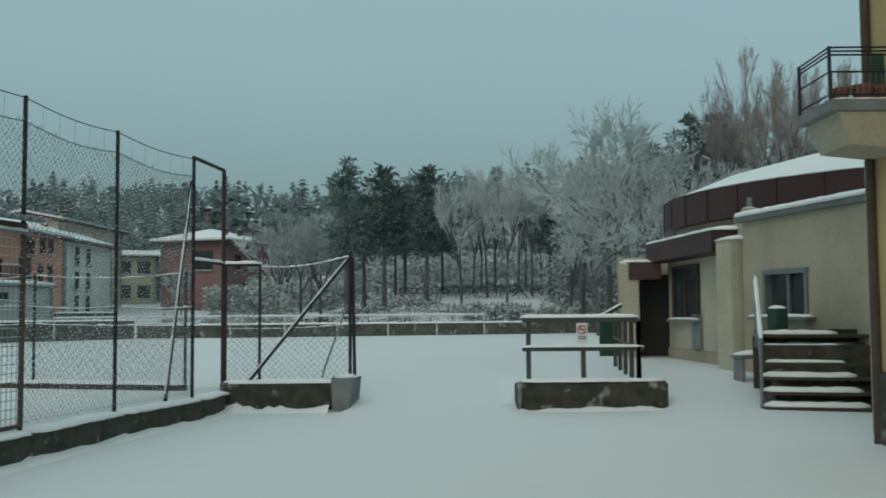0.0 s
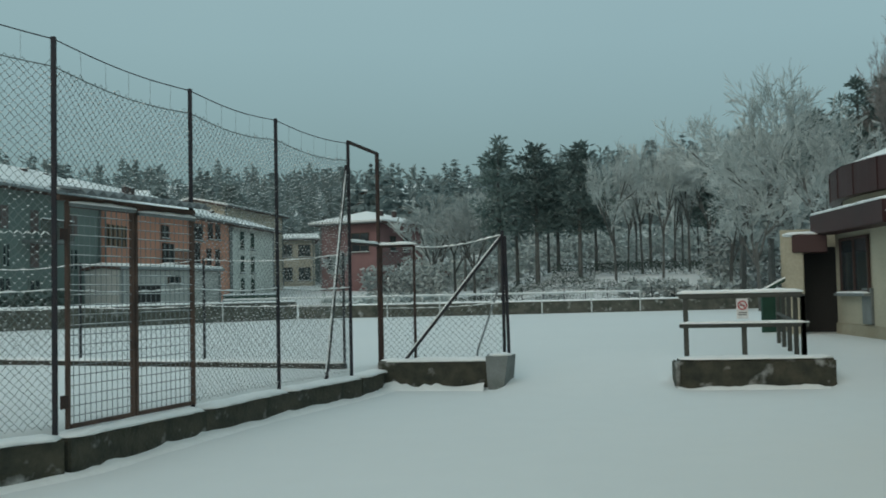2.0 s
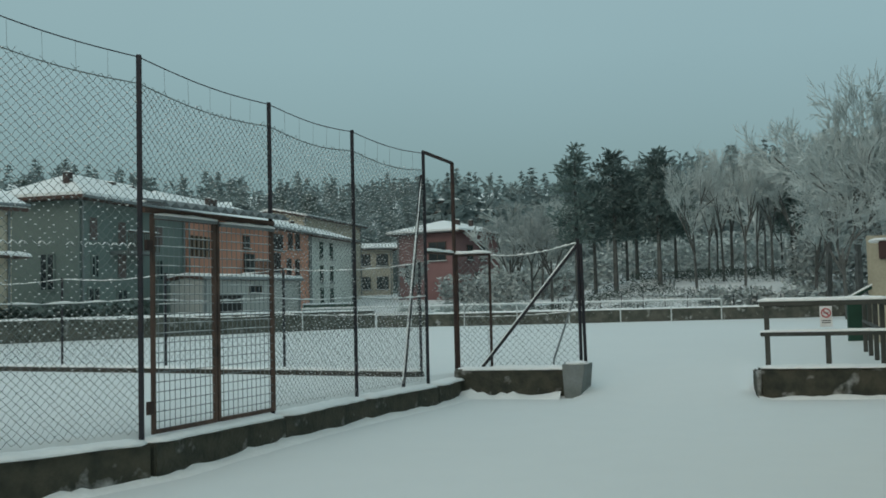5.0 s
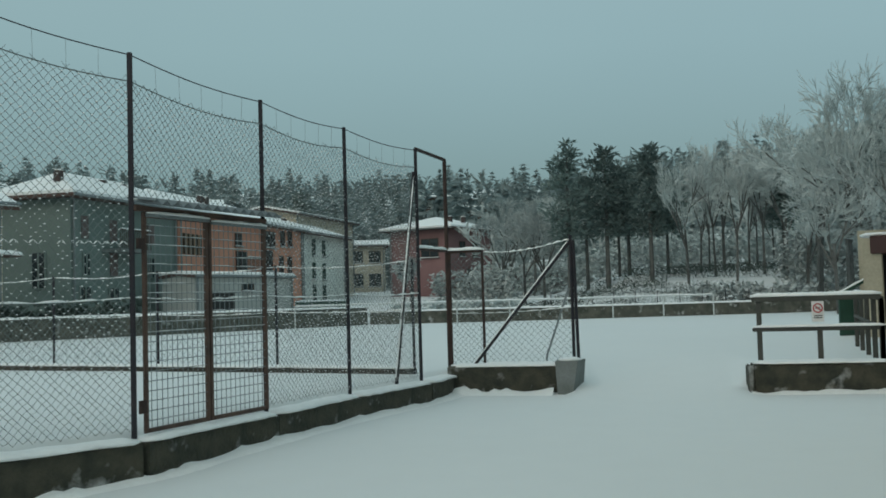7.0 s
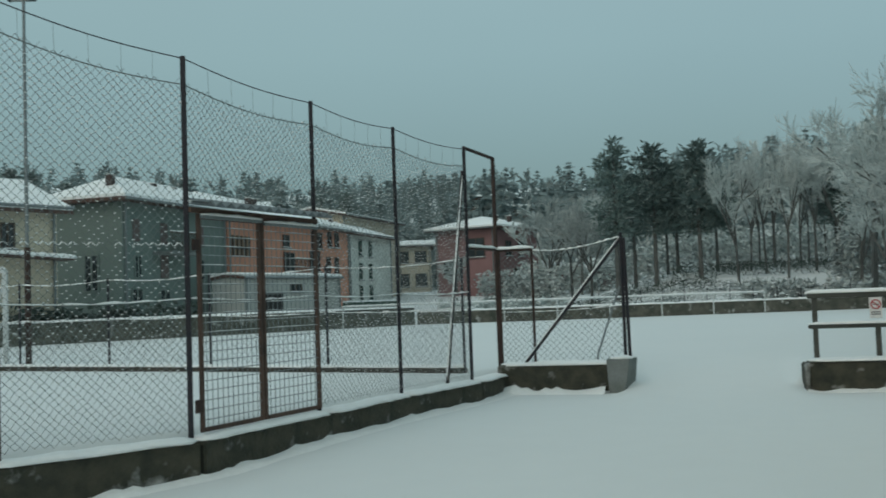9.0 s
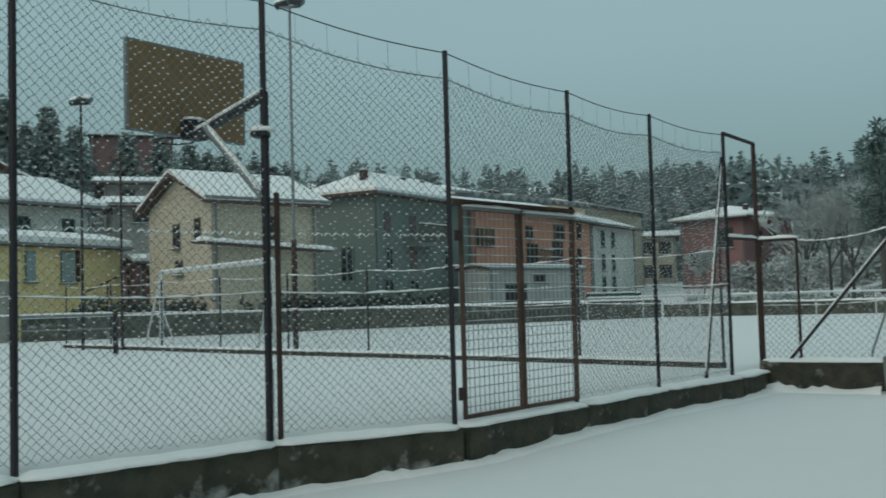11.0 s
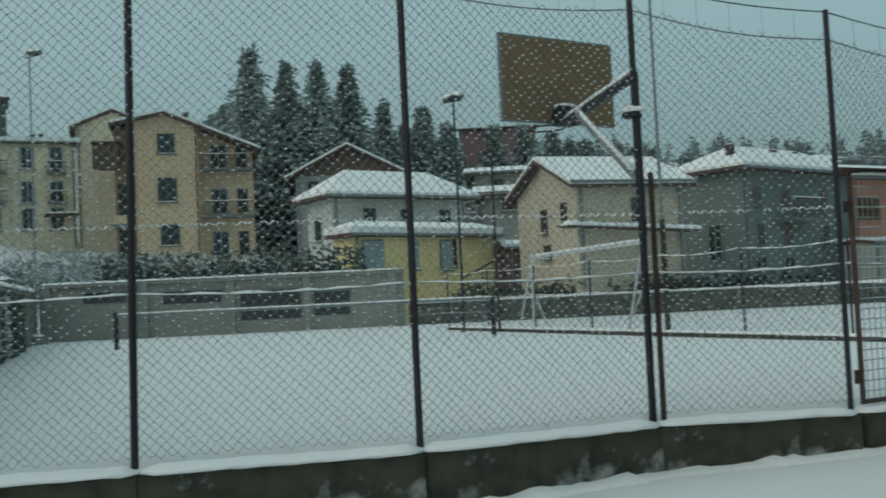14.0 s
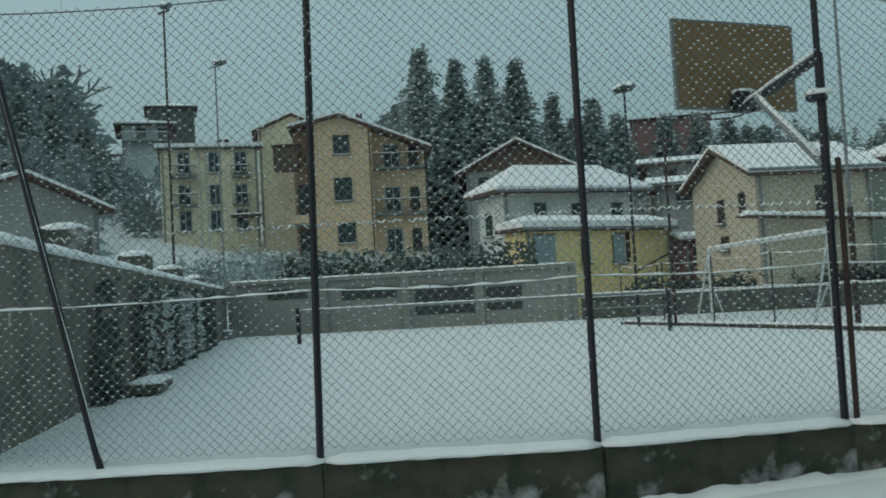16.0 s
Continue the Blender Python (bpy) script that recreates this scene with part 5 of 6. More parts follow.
# near-black sheet behind the pane stands for the room's shade
part("room_shade_sheet", sbox(((wx0 + wx1) / 2, 0.9, 1.6), (wx1 - wx0 + 0.4, 0.05, 1.2)), DARK, annex)
aw = thing("window", 0, 0, 0, "", "")
aw.parent = annex
aw.matrix_basis = Matrix()
for c, s in ((((wx0 + wx1) / 2, 0.05, wz1 + 0.02), (wx1 - wx0 + 0.14, 0.16, 0.09)), ((wx0, 0.05, (wz0 + wz1) / 2), (0.10, 0.16, wz1 - wz0)), ((wx1, 0.05, (wz0 + wz1) / 2), (0.10, 0.16, wz1 - wz0)), (((wx0 + wx1) / 2, 0.08, (wz0 + wz1) / 2), (0.07, 0.06, wz1 - wz0))):
    part("window_frame", sbox(c, s, 0, 0.008), GREYSTEEL, aw)
part("window_pane", sbox(((wx0 + wx1) / 2, 0.12, (wz0 + wz1) / 2), (wx1 - wx0, 0.01, wz1 - wz0)), GLASS, aw)
part("window_sill", sbox(((wx0 + wx1) / 2, -0.08, wz0 - 0.05), (wx1 - wx0 + 0.5, 0.3, 0.06), 0, 0.01), GREYCON, aw)
snow_on("snow_cap", (wx0 - 0.3, -0.1, wz0 - 0.02), (wx1 + 0.25, -0.1, wz0 - 0.02), 0.28, 0.05, aw, 205)
part("coping", sbox((AL / 2, 0.14, 3.05), (AL + 0.2, 0.5, 0.10), 0, 0.01), GREYCON, annex)
snow_on("snow_cap", (-0.1, 0.1, 3.10), (AL + 0.1, 0.1, 3.10), 0.56, 0.12, annex, 206, amp=0.12)
part("roof_slab", sbox((AL / 2, 2.6, 2.9), (AL, 4.8, 0.2)), GREYCON, annex)
part("pier", sbox((-0.35, 0.1, 1.35), (0.6, 0.6, 2.7), 0, 0.02), PLASTER_CREAM, annex)
snow_on("snow_cap", (-0.7, 0.1, 2.70), (0.05, 0.1, 2.70), 0.7, 0.10, annex, 207)
part("chimney_stack", sbox((-0.30, 0.35, 3.0), (0.26, 0.26, 0.62), 0, 0.02), PLASTER_CREAM, annex)
part("chimney_pot", beam(bmnew(), (-0.30, 0.35, 3.3), (-0.30, 0.35, 3.52), 0.06, 12, 0.05), GREYSTEEL, annex)
snow_on("snow_cap", (-0.42, 0.35, 3.31), (-0.18, 0.35, 3.31), 0.24, 0.03, annex, 208)
# bench, leaning boards and small green cabinet at the foot of the annex
bench = thing("bench", 5.3, 17.2, U - 0.1, "small grey bench half buried in snow", "bench", 10)
part("seat", sbox((0, 0, 0.42), (0.5, 0.4, 0.06), 0, 0.01), GREYCON, bench)
for x in (-0.19, 0.19):
    part("leg", sbox((x, 0, 0.18), (0.06, 0.34, 0.42), 0, 0.01), GREYCON, bench)
snow_on("snow_cap", (-0.26, 0, 0.45), (0.26, 0, 0.45), 0.42, 0.08, bench, 209)
lb = thing("leaning_boards", 5.25, 16.4, U, "brown boards leaning in the snow", "boards", 20)
for i in range(3):
    part("board", sbeam((0.25 * i, 0, 0), (0.25 * i + 0.22, 0.1, 0.62 - 0.08 * i), 0.05, 4), WOOD, lb)
snow_on("snow_cap", (0, 0, 0.5), (0.6, 0.1, 0.62), 0.2, 0.06, lb, 210)
cab = tagged(part("green_cabinet", sbox((5.40, 16.0, 0.95), (0.2, 0.3, 1.1), 15, 0.02), GREENDOOR), "dark green cabinet with snow on top", "cabinet")
under(snow_on("snow_cap", (5.30, 15.95, 1.50), (5.5, 16.05, 1.50), 0.3, 0.06, None, 211), cab)

# outdoor stairs with their handrail
stairs = thing("outdoor_stairs", 4.7, 14.6, 0, "dark open outdoor steps with snow on every tread", "stairs", -14)
NR = 6
for i in range(NR):
    z = 0.055 + 0.205 * i
    part("tread", sbox((0.95, 0.10 + 0.16 * i, z), (1.9, 0.30, 0.05), 0, 0.008), WOOD, stairs)
    part("riser", sbox((0.95, 0.22 + 0.16 * i, z + 0.0), (1.88, 0.03, 0.20)), CONCRETE, stairs)
    snow_on("snow_cap", (0.0, 0.08 + 0.16 * i, z + 0.025), (1.45 - 0.06 * i, 0.08 + 0.16 * i, z + 0.025), 0.30, 0.075, stairs, 220 + i, amp=0.2)
part("stair_body", sbox((0.95, 0.85, 0.45), (1.85, 0.8, 1.0)), CONCRETE, stairs)
part("handrail_post", sbeam((-0.03, 0.05, 0), (-0.02, 0.12, 1.05), 0.025, 8), GREYSTEEL, stairs)
part("handrail_post", sbeam((-0.03, 0.95, 0.9), (-0.02, 0.95, 1.95), 0.025, 8), GREYSTEEL, stairs)
part("handrail", sbeam((-0.02, 0.05, 1.03), (-0.02, 1.0, 1.97), 0.03, 8), GREYSTEEL, stairs)
part("handrail", sbeam((-0.02, 0.05, 0.55), (-0.02, 1.0, 1.5), 0.02, 8), GREYSTEEL, stairs)
snow_on("snow_cap", (-0.02, 0.05, 1.06), (-0.02, 1.0, 2.0), 0.07, 0.05, stairs, 230)
part("landing", sbox((0.95, 1.6, 1.1), (1.9, 0.9, 0.12), 0, 0.01), WOOD, stairs)
for x in (0.02, 1.8):
    part("landing_leg", sbox((x, 1.9, 0.52), (0.1, 0.1, 1.05)), WOOD, stairs)

# ochre house beside the yard, with its balcony
oc = thing("ochre_house", 4.85, 11.2, 0, "tall ochre plastered house with downpipe and balcony", "house")
under(part("wall", sbox((8.38, 7.2, 4.4), (7.0, 8.0, 9.0), 0, 0.02), OCHRE_WALL), oc)
under(part("roof", sbox((8.38, 7.2, 9.0), (8.0, 9.0, 0.25), 0, 0.02), ROOF), oc)
under(part("plinth", sbox((8.36, 7.2, 0.35), (7.06, 8.06, 0.9), 0, 0.02), CONCRETE), oc)
under(part("downpipe", sbeam((4.83, 11.10, 0), (4.83, 11.10, 9), 0.05, 10), WOOD), oc)
under(part("corner_strip", sbox((4.87, 11.16, 4.6), (0.10, 0.14, 9.0), 0, 0.01), PLASTER_CREAM), oc)
bal = thing("balcony", 0, 0, 0, "", "")
under(bal, oc)
bal.matrix_basis = Matrix()
BZ = 3.62
under(part("slab", sbox((4.48, 10.75, BZ), (0.80, 0.95, 0.13), 0, 0.01), GREYCON), bal)
wv = [(4.18, 10.30, -0.06), (4.88, 10.30, -0.06), (4.88, 11.2, -0.06), (4.18, 11.2, -0.06), (4.30, 10.34, -0.40), (4.88, 10.34, -0.46), (4.88, 11.15, -0.46), (4.30, 11.15, -0.40)]
under(mesh_from("underside_wedge", [(a, b, BZ + c) for a, b, c in wv], [(0, 1, 5, 4), (1, 2, 6, 5), (2, 3, 7, 6), (3, 0, 4, 7), (4, 5, 6, 7), (3, 2, 1, 0)], PLASTER_BEIGE), bal)
under(snow_on("snow_cap", (4.09, 10.36, BZ + 0.065), (4.86, 10.36, BZ + 0.065), 0.14, 0.03, None, 240), bal)
for z in (0.12, 0.36, 0.54, 0.58, 0.62):
    under(part("balcony_rail", sbeam((4.10, 10.32, BZ + z), (4.86, 10.32, BZ + z), 0.011, 6), POST), bal)
    under(part("balcony_rail", sbeam((4.10, 10.32, BZ + z), (4.10, 11.2, BZ + z), 0.011, 6), POST), bal)
for k in range(12):
    under(part("baluster", sbeam((4.13 + 0.72 * k / 11, 10.33, BZ + 0.12), (4.13 + 0.72 * k / 11, 10.33, BZ + 0.36), 0.004, 5), WIRE), bal)
for x, y in ((4.10, 10.32), (4.10, 11.2), (4.84, 10.32)):
    under(part("balcony_post", sbeam((x, y, BZ), (x, y, BZ + 0.63), 0.02, 6), POST), bal)
for i, (x, sc_) in enumerate(((4.28, 0.85), (4.52, 1.05), (4.74, 1.0))):
    pot = tagged(part("flower_pot", beam(bmnew(), (x, 10.5, BZ + 0.07), (x, 10.5, BZ + 0.07 + 0.15 * sc_), 0.08 * sc_, 16, 0.115 * sc_), TERRA), "terracotta flower pot standing on the balcony", "flower pot", "pots on the balcony")
    under(part("rim", beam(bmnew(), (x, 10.5, BZ + 0.07 + 0.13 * sc_), (x, 10.5, BZ + 0.07 + 0.17 * sc_), 0.128 * sc_, 16), TERRA), pot)
    under(part("soil", beam(bmnew(), (x, 10.5, BZ + 0.07 + 0.165 * sc_), (x, 10.5, BZ + 0.07 + 0.176 * sc_), 0.10 * sc_, 16), DARK), pot)
under(part("green_awning", sbox((4.74, 10.62, BZ + 0.42), (0.14, 0.05, 0.42), 0, 0.01), GREENDOOR), bal)

# ---- trees ----
def quad_cards(c, nrm_dir, size, rg, vs, fs, aspect=0.55):
    """A small pointed spray of needles."""
    t = Vector(nrm_dir).normalized()
    s = t.cross(Vector((rg.uniform(-1, 1), rg.uniform(-1, 1), rg.uniform(0.4, 1)))).normalized()
    n0 = len(vs)
    L, W = size * rg.uniform(0.7, 1.3), size * aspect * rg.uniform(0.7, 1.3)
    c = Vector(c)
    vs += [c - t * L * 0.5, c + s * W * 0.5, c + t * L * 0.6, c - s * W * 0.5]
    fs.append((n0, n0 + 1, n0 + 2, n0 + 3))


def fir_geo(h, r, rg, levels=26, per=9, cards=6, size=0.5, base=0.08):
    vs, fs = [], []
    for i in range(levels):
        u = base + (1 - base) * (i / (levels - 1)) ** 0.9
        z = h * u
        R = 2.1 * r * (1 - u) ** 1.12 * rg.uniform(0.8, 1.1) + 0.05
        for k in range(per):
            a = rg.uniform(0, math.tau)
            Rb = R * rg.uniform(0.65, 1.15)
            for j in range(cards):
                s = (j + 0.7) / cards
                p = (Rb * s * math.cos(a) + rg.gauss(0, 0.06 * r), Rb * s * math.sin(a) + rg.gauss(0, 0.06 * r), z - 0.34 * Rb * s ** 1.4 + rg.gauss(0, 0.02 * h))
                quad_cards(p, (math.cos(a) + rg.gauss(0, 0.5), math.sin(a) + rg.gauss(0, 0.5), -0.35 + rg.gauss(0, 0.3)), size * (1.1 - 0.5 * u), rg, vs, fs)
    return vs, fs


def pine_geo(h, rg, size=0.5, start=0.42, r=1.6, tufts=46):
    """Clumped crown of an old pine: tufts on irregular limbs, gaps between."""
    vs, fs, limbs = [], [], []
    for i in range(tufts):
        u = start + (1 - start) * (i + rg.random()) / tufts
        w = math.sin(math.pi * min(1, (u - start) / (1 - start) * 0.86 + 0.14)) ** 0.7
        a = rg.uniform(0, math.tau)
        R = r * w * rg.uniform(0.3, 1.1)
        c = Vector((R * math.cos(a), R * math.sin(a), h * u + rg.gauss(0, 0.1)))
        limbs.append(((0, 0, h * u - 0.35 * R), c))
        for j in range(46):
            q = Vector((rg.gauss(0, 1), rg.gauss(0, 1), rg.gauss(0, 0.55)))
            quad_cards(c + q * 0.36 * (0.6 + 0.5 * w), q + Vector((0, 0, 0.4)), size * 0.62, rg, vs, fs, 0.4)
    return vs, fs, limbs


def prism(p, q, r0, r1, vs, fs):
    d = (q - p).normalized()
    s = d.orthogonal().normalized()
    t = d.cross(s)
    n0 = len(vs)
    for e, r in ((p, r0), (q, r1)):
        for k in range(3):
            a = k * math.tau / 3
            vs.append(e + (s * math.cos(a) + t * math.sin(a)) * r)
    fs += [(n0, n0 + 1, n0 + 4, n0 + 3), (n0 + 1, n0 + 2, n0 + 5, n0 + 4), (n0 + 2, n0, n0 + 3, n0 + 5)]


def bare_geo(h, rg, spread=0.55, depth=5, twig=0.012, up=0.25, fork=3, wide=0.9):
    """Trunk with forking limbs (first list) and fine frosted twigs (second list)."""
    v1, f1, v2, f2 = [], [], [], []

    def grow(p, d, L, r, lev):
        q = p + d * L
        if lev <= 2:
            prism(p, q, r, r * 0.6, v1, f1)
        else:
            prism(p, q, max(r, twig), max(r * 0.6, twig * 0.8), v2, f2)
        if lev >= depth:
            return
        n = fork if lev < 2 else fork + 1 - (lev == 3)
        for k in range(n):
            ax = d.orthogonal().normalized()
            ax.rotate(Matrix.Rotation(rg.uniform(0, math.tau), 3, d))
            nd = (d + ax * rg.uniform(0.35, 1.0) * (spread + 0.25) + Vector((0, 0, up * rg.uniform(-0.4, 1)))).normalized()
            s = rg.uniform(0.25, 1.0) if lev > 0 else rg.uniform(0.55, 1.0)
            grow(p + d * L * s, nd, L * rg.uniform(0.55, 0.78), r * 0.55, lev + 1)

    grow(Vector((0, 0, 0)), Vector((rg.gauss(0, 0.03), rg.gauss(0, 0.03), 1)).normalized(), h * 0.36, h * 0.016, 0)
    k = h / max(v.z for v in v1 + v2)
    sc = Matrix.Diagonal((k * wide, k * wide, k))
    return [sc @ v for v in v1], f1, [sc @ v for v in v2], f2


def build_fir(x, y, h, r, seed, label, z=None):
    rg = random.Random(seed)
    t = thing("fir_tree", x, y, gz(x, y) - 0.2 if z is None else z, label, "fir tree", rg.uniform(0, 360), "firs on the slope")
    part("trunk", beam(bmnew(), (0, 0, 0), (0, 0, h * 0.95), h * 0.016, 8, 0.03), BARK, t)
    vs, fs = fir_geo(h, r, rg, size=0.11 * h ** 0.6 + 0.28, levels=36, per=13, cards=7)
    mesh_from("crown", vs, fs, FIR, t)
    return t


def build_pine(x, y, ztop, seed, label, start=0.42, r=1.5):
    rg = random.Random(seed)
    z0 = gz(x, y) - 0.2
    h = ztop - z0
    t = thing("pine_tree", x, y, z0, label, "pine tree", rg.uniform(0, 360), "pines beyond the field")
    vs, fs, limbs = pine_geo(h, rg, 0.55, start, r)
    bm = beam(bmnew(), (0, 0, 0), (0, 0, h * 0.93), h * 0.019, 8, h * 0.006)
    for a, b in limbs[::2]:
        beam(bm, a, b, 0.035, 4, 0.015)
    part("trunk", bm, BARK, t)
    mesh_from("crown", vs, fs, NEEDLE, t)
    return t


def build_bare(x, y, h, seed, label, mat=None, depth=5, spread=0.55, z=None, twig=0.016, wide=0.9, fork=3):
    rg = random.Random(seed)
    t = thing("bare_tree", x, y, gz(x, y) - 0.15 if z is None else z, label, "tree", rg.uniform(0, 360), "bare snowy trees")
    v1, f1, v2, f2 = bare_geo(h, rg, spread, depth, twig, wide=wide, fork=fork)
    mesh_from("trunk", v1, f1, BARK, t)
    mesh_from("crown", v2, f2, mat or FROST, t)
    return t


def polar(az, d):
    return -d * math.sin(radians(az)), d * math.cos(radians(az))


# dark pines beyond the field
for i, (az, d, zt, st_, r) in enumerate(((5.39, 60, 10.2, 0.38, 1.15), (3.24, 61, 10.2, 0.40, 1.25), (2.05, 64, 9.4, 0.42, 1.1), (0.80, 60, 9.95, 0.36, 1.15), (-0.1, 63, 8.3, 0.5, 0.9), (4.4, 66, 9.0, 0.5, 0.9), (2.6, 68, 8.6, 0.5, 0.9), (-6.3, 62, 8.7, 0.45, 1.2))):
    build_pine(*polar(az, d), zt, 300 + i, "tall dark pine with snow-dusted crown", st_, r)
# dark pines on the right slope
for i, (az, d, zt) in enumerate(((-14.23, 62, 13.1), (-15.62, 64, 13.6), (-11.9, 60, 11.3))):
    build_pine(*polar(az, d), zt, 330 + i, "dark pine on the slope behind the round building", 0.3, 2.0)
# large bare trees
for i, (az, d, h, sp_) in enumerate(((-9.6, 49, 12.2, 0.65), (-8.0, 51, 10.2, 0.7), (-10.8, 48, 9.6, 0.7), (-12.2, 46, 8.8, 0.7), (-7.4, 54, 6.6, 0.7), (-9.0, 45, 6.5, 0.8), (-13.8, 50, 9.0, 0.6))):
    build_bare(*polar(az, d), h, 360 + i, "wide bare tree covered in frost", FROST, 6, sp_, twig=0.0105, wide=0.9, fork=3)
for i, (az, d, h) in enumerate(((-16.3, 58, 13.0), (-18.0, 60, 14.6), (-19.2, 57, 13.4), (-20.4, 60, 13.2), (-22.5, 60, 13.0), (-17.0, 66, 13.8), (-19.4, 64, 13.0), (-15.6, 62, 10.5))):
    build_bare(*polar(az, d), h, 380 + i, "tall brownish bare tree with frosted twigs", FROST_BROWN, 6, 0.42, twig=0.012, wide=0.5)
for i in range(12):
    az = -1.2 - 0.52 * i + 0.15 * math.sin(i * 5)
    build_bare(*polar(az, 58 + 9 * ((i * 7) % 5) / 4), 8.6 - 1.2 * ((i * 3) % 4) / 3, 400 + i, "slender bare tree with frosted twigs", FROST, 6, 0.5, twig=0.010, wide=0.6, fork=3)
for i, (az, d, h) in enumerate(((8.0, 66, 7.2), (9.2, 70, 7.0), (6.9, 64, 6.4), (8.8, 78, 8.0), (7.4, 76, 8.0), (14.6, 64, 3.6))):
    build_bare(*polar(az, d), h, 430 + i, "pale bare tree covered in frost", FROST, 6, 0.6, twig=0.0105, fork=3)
# firs behind the houses
for i, (az, d, zt, r) in enumerate(((60.58, 76, 20.1, 2.7), (58.55, 78, 19.6, 2.4), (56.83, 77, 19.4, 2.4), (55.05, 79, 19.5, 2.5), (53.05, 84, 17.4, 2.4), (50.8, 84, 17.0, 2.7), (49.4, 86, 15.8, 2.7), (62.0, 82, 15.5, 2.6), (51.9, 88, 16.2, 2.4), (59.5, 84, 17.0, 2.6), (57.6, 86, 17.0, 2.6), (46.8, 86, 15.4, 2.6), (45.0, 88, 15.6, 2.6), (43.4, 90, 15.2, 2.6), (41.5, 92, 14.6, 2.8), (39.8, 90, 13.8, 2.6), (37.8, 94, 13.6, 2.8), (36, 96, 13.0, 2.6), (34.2, 98, 12.4, 2.6), (42.4, 98, 15.6, 2.8), (38.8, 100, 14.6, 2.8), (31.0, 104, 12.8, 2.6), (28.4, 108, 12.6, 2.6), (82.6, 80, 18.3, 2.4), (81.0, 82, 17.4, 2.4), (84.4, 78, 19.5, 2.6), (79.4, 86, 16.8, 2.4), (83.6, 84, 19, 2.4), (20.8, 100, 12.2, 2.4), (22.4, 106, 12.6, 2.6))):
    x, y = polar(az, d)
    z = gz(x, y) - 0.2
    build_fir(x, y, max(6, zt - z), r * 1.7, 450 + i, "dark green fir dusted with snow", z)


# far woods: mixed frosted trees on the hillside, haze painted into their colour
def far_woods(name, spots, seed, mat, label, fir_share):
    rg = random.Random(seed)
    kinds = []
    for k in range(4):
        kinds.append(fir_geo(1.0, 0.2, rg, 9, 5, 3, 0.16))
    for k in range(4):
        v1, f1, v2, f2 = bare_geo(1.0, rg, 0.6, 4, 0.010, fork=2)
        kinds.append((v1 + v2, f1 + [tuple(i + len(v1) for i in f) for f in f2]))
    KV = [(np.array([tuple(v) for v in k[0]]), [tuple(f) for f in k[1]]) for k in kinds]
    V, F, n = [], [], 0
    for x, y, h in spots:
        j = rg.randrange(4) if rg.random() < fir_share else 4 + rg.randrange(4)
        kv, kf = KV[j]
        a = rg.uniform(0, math.tau)
        c, s = math.cos(a), math.sin(a)
        v = kv * np.array([h * 1.25, h * 1.25, h])
        v = np.stack([v[:, 0] * c - v[:, 1] * s + x, v[:, 0] * s + v[:, 1] * c + y, v[:, 2] + gz(x, y) - 0.3], 1)
        V.append(v)
        F += [tuple(i + n for i in f) for f in kf]
        n += len(v)
    ob = mesh_from(name, np.concatenate(V).tolist(), F, mat)
    return tagged(ob, label, "woodland", kind="stuff")


rg = random.Random(77)
spots = []
for i in range(3000):
    az, d = rg.uniform(-30, 92), 100 + 200 * rg.random() ** 1.2
    if 63 < az < 79.5:
        continue
    x, y = polar(az, d)
    spots.append((x, y, rg.uniform(6, 11) * (1.0 if az < 55 else 1.15)))
far_woods("hillside_woods", spots, 5, FARWOOD, "frosted woodland on the far hillside, mist painted into its colour", 0.6)
spots = []
for i in range(60):
    az, d = rg.uniform(-7, 11), rg.uniform(76, 100)
    spots.append((*polar(az, d), rg.uniform(5, 8)))
for i in range(60):
    spots.append((*polar(rg.uniform(-24, -8), rg.uniform(62, 90)), rg.uniform(6, 10)))
spots3 = [(*polar(rg.uniform(79.5, 92), rg.uniform(50, 150)), rg.uniform(3.5, 7.0)) for i in range(260)] + [(*polar(rg.uniform(72, 80), rg.uniform(70, 135)), rg.uniform(1.2, 2.6)) for i in range(300)]
far_woods("slope_thicket", spots3, 7, FARWOOD, "frosted brush in haze-pale colour on the slope behind the stone wall", 0.3)
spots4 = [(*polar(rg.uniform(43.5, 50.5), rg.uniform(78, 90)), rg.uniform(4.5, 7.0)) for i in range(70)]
far_woods("hillside_thicket", spots4, 9, FARWOOD, "frosted trees in haze-pale colour in front of the reddish hillside building", 0.5)
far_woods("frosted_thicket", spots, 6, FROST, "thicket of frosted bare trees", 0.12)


def hedge(name, a, b, w, h, seed, label, mat):
    rg2 = random.Random(seed)
    a, b = Vector((*a, 0)), Vector((*b, 0))
    d = b - a
    side = Vector((-d.y, d.x, 0)).normalized()
    vs, fs = [], []
    low = h < 0.8
    for i in range(int(d.length * (420 if low else 170) * h)):
        p = a + d * rg2.random() + side * rg2.gauss(0, w * 0.3)
        p.z = gz(p.x, p.y) + h * rg2.random() ** 0.8 * rg2.uniform(0.7, 1.1)
        quad_cards(p, (rg2.gauss(0, 1), rg2.gauss(0, 1), rg2.gauss(0.3, 0.6)), 0.13 if low else 0.28, rg2, vs, fs, 0.35 if low else 0.6)
    return tagged(mesh_from(name, vs, fs, mat), label, "hedge", kind="stuff")


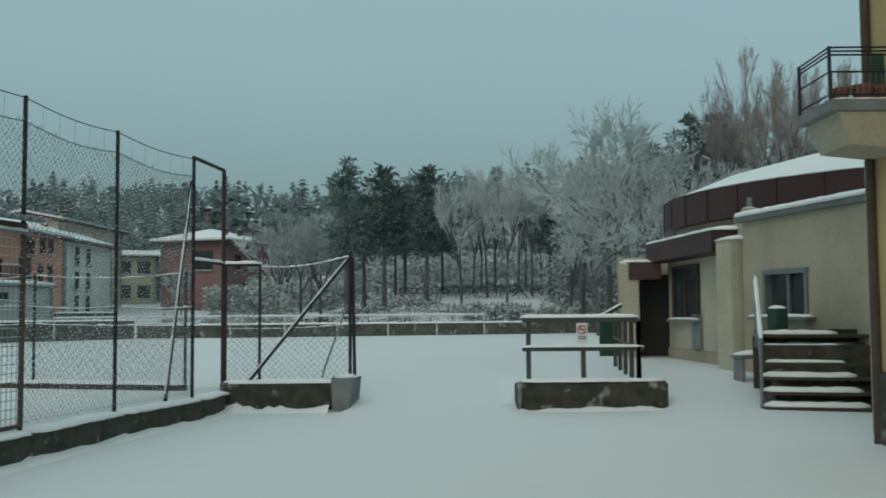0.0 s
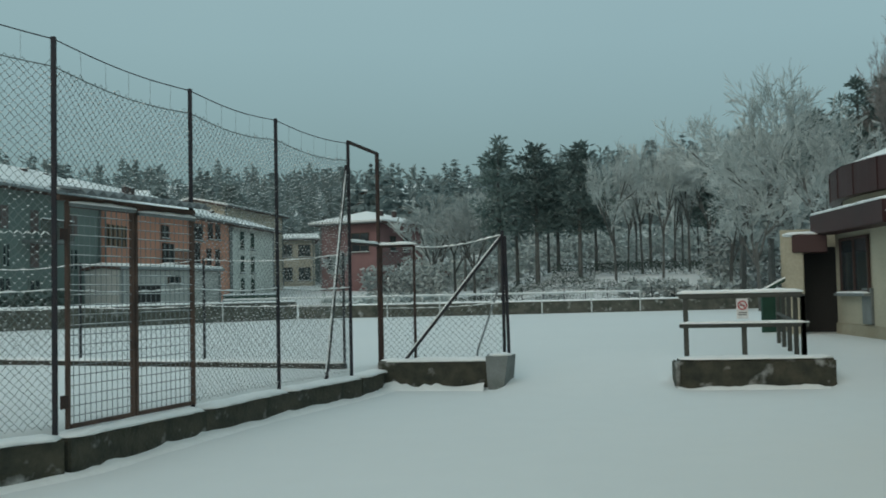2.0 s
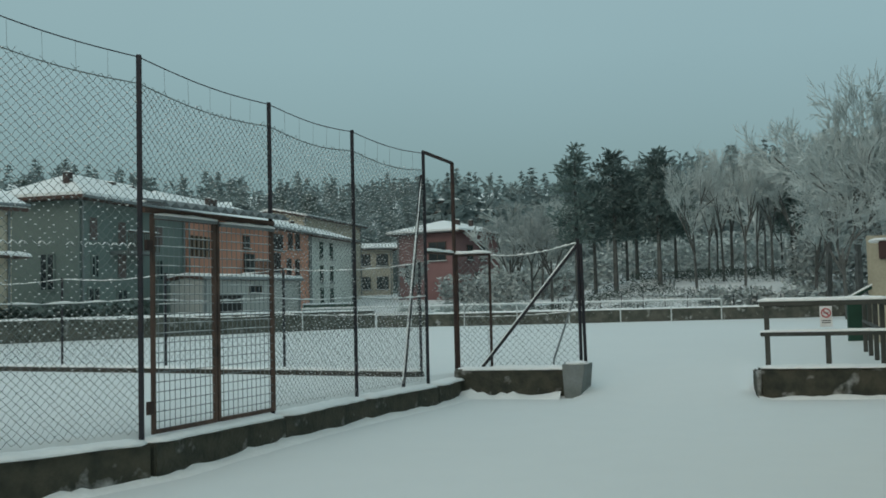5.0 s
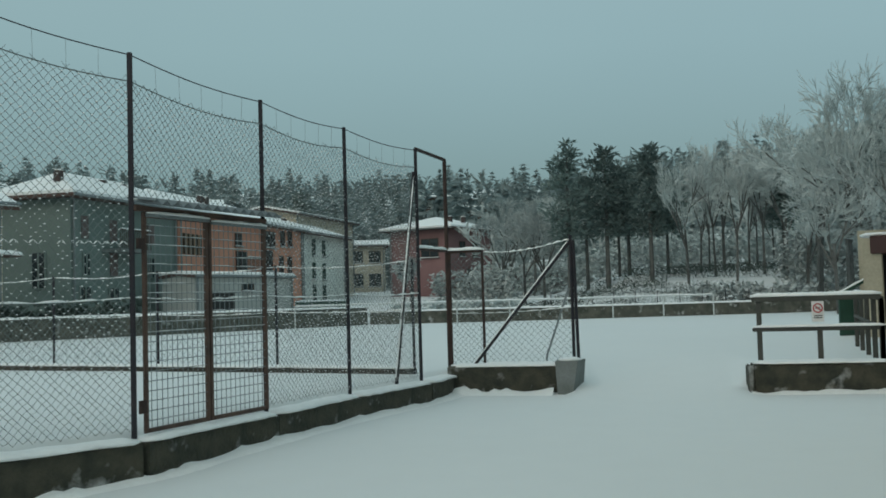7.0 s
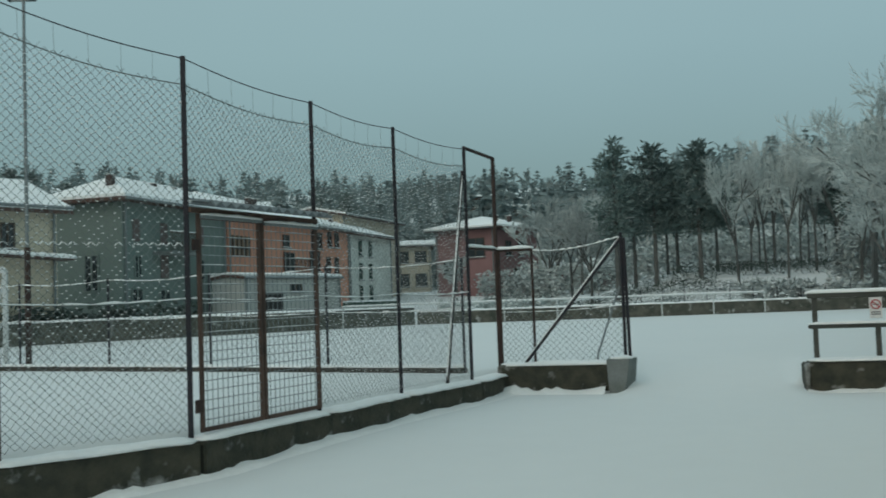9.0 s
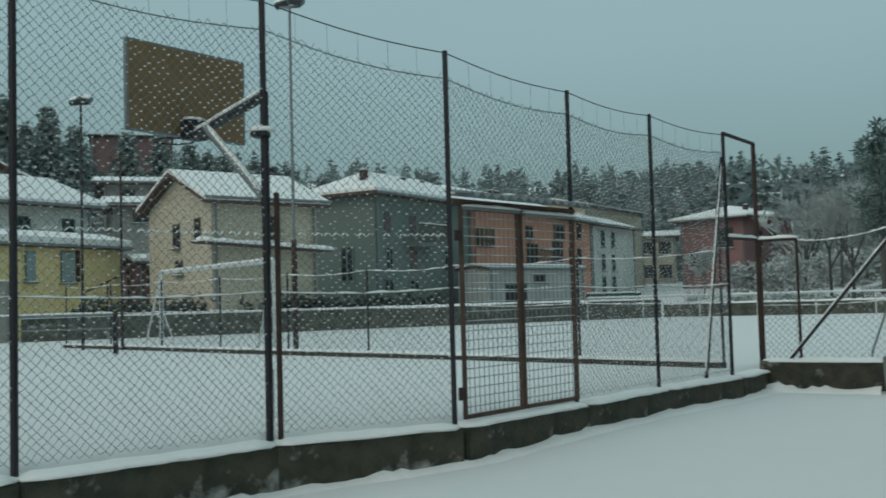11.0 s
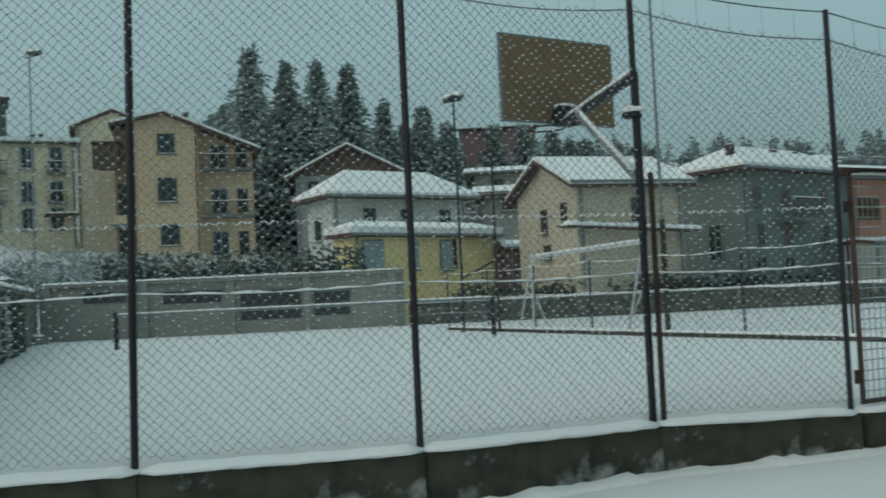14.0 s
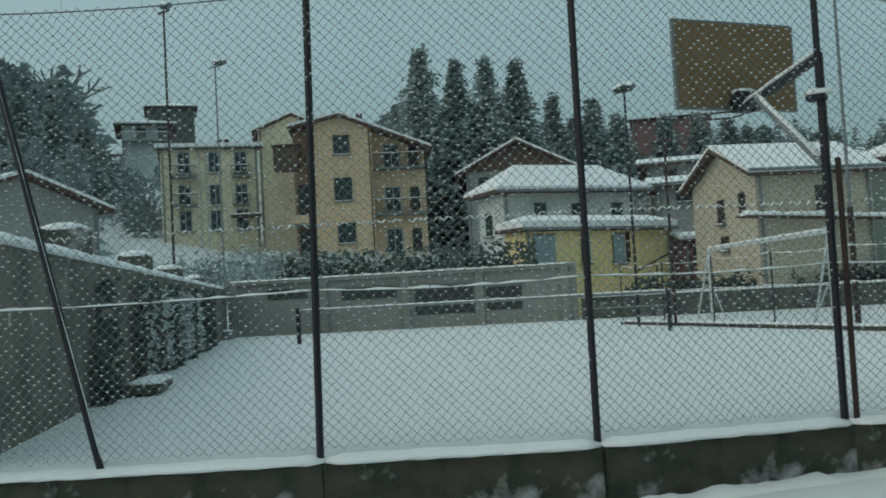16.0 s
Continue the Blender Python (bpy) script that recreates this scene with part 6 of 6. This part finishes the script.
hedge("hedge", (-38.5, 14.5), (-31.8, 22.5), 1.2, 3.0, 1, "dark clipped hedge behind the garages", HEDGE)
hedge("hedge", (-29.0, 24.5), (-20.5, 36.5), 0.8, 1.35, 2, "dark snowy hedge along the boundary wall", HEDGE)
hedge("hedge", (-52, 17.5), (-46.0, 26.5), 2.2, 2.0, 3, "snowy shrubs below the apartment house", FROST)
hedge("hedge", (-13.0, 46.5), (-7, 49.0), 1.0, 1.0, 4, "snowy shrubs behind the boundary wall", FROST)
for a_, b_, h_, s_ in (((-5, 57), (4.5, 55.3), 0.6, 71), ((-2.5, 60.5), (8, 58.3), 0.7, 72), ((-8, 54.5), (-1.5, 53.5), 0.45, 73), ((-9, 58.5), (0, 57.8), 0.5, 74), ((0, 63), (9, 60.5), 0.6, 75)):
    hedge("shrub_bank", a_, b_, 0.5, h_, s_, "thin dark brush along the snowy bank", HEDGE)
hedge("shrub_bank", (-8, 64), (9, 61), 0.5, 0.45, 7, "dark low brush on the snowy bank", HEDGE)


def ivy(name, a, b, zlo, zhi, n, seed, label, mat):
    """Frosted creeper on the face of a wall."""
    rg2 = random.Random(seed)
    a, b = Vector((*a, 0)), Vector((*b, 0))
    d = b - a
    side = Vector((-d.y, d.x, 0)).normalized()
    vs, fs = [], []
    for i in range(n):
        u = rg2.random()
        if math.sin(u * 31 + seed) + 0.6 * math.sin(u * 73) < -0.1:
            continue
        p = a + d * u + side * rg2.uniform(0.0, 0.14)
        p.z = zlo + (zhi - zlo) * rg2.random() ** 1.3
        quad_cards(p, (rg2.gauss(0, 1), rg2.gauss(0, 1), rg2.gauss(-0.3, 0.6)), 0.13, rg2, vs, fs, 0.7)
    return tagged(mesh_from(name, vs, fs, mat), label, "creeper", kind="stuff")


ivy("creeper", (-30.0, 9.0), (-13.0, 2.28), 0.35, 2.0, 5200, 3, "frosted creeper hanging on the stone wall", HEDGE)
ivy("creeper", (-26.0, 7.45), (-16.0, 3.5), 0.5, 1.9, 1500, 5, "snow caught in the creeper on the stone wall", FROST)
wp = tagged(part("white_panel", sbox((-6.56, 7.80, 0.60), (0.04, 0.17, 0.52), 40, 0.02), WHITESTEEL), "small white upright panel standing in the snow", "panel")
# pale row added behind the pines; its colour fills dark gaps as haze
hedge("frosted_undergrowth", (-15, 78), (14, 75), 3.0, 2.6, 8, "frosted undergrowth added as haze between the pines", FROST)
hedge("frosted_undergrowth", (6, 56), (16, 50), 2.0, 3.0, 9, "frosted undergrowth behind the round building", FROST)
hedge("frosted_undergrowth", (-52, 40), (-34, 56), 3.0, 5.0, 10, "frosted shrubs between the houses", FROST)
hedge("frosted_undergrowth", (-15.5, 66), (-9.5, 64), 1.5, 2.2, 11, "frosted shrubs beside the red house", FROST)
hedge("frosted_undergrowth", (-45.0, 11.0), (-48.5, 18.0), 1.5, 2.3, 14, "frosted shrubs below the pale yellow apartment house", FROST)
hedge("frosted_undergrowth", (1.2, 52.6), (7.2, 50.9), 1.0, 1.25, 12, "pale frosted bushes on the bank behind the far wall", FROST)
hedge("frosted_undergrowth", (-3.0, 53.8), (1.2, 53.0), 0.8, 0.7, 13, "thin frosted grass on the bank behind the far wall", FROST)

bank_fence = thing("bank_fence", 1.0, 51.5, gz(1.0, 51.5), "thin dark posts and wires of a fence on the snowy bank", "fence", kind="structure")
for i in range(13):
    bx_, by_ = -6.0 + 1.1 * i, 52.4 - 0.16 * i
    under(part("post", sbeam((bx_, by_, gz(bx_, by_) - 0.1), (bx_, by_, gz(bx_, by_) + 1.1), 0.022, 6), POST), bank_fence)
    if i:
        ax_, ay_ = bx_ - 1.1, by_ + 0.16
        under(wire("wire", (ax_, ay_, gz(ax_, ay_) + 1.05), (bx_, by_, gz(bx_, by_) + 1.05), 0.008, None, 0.02, WIRE, 2), bank_fence)
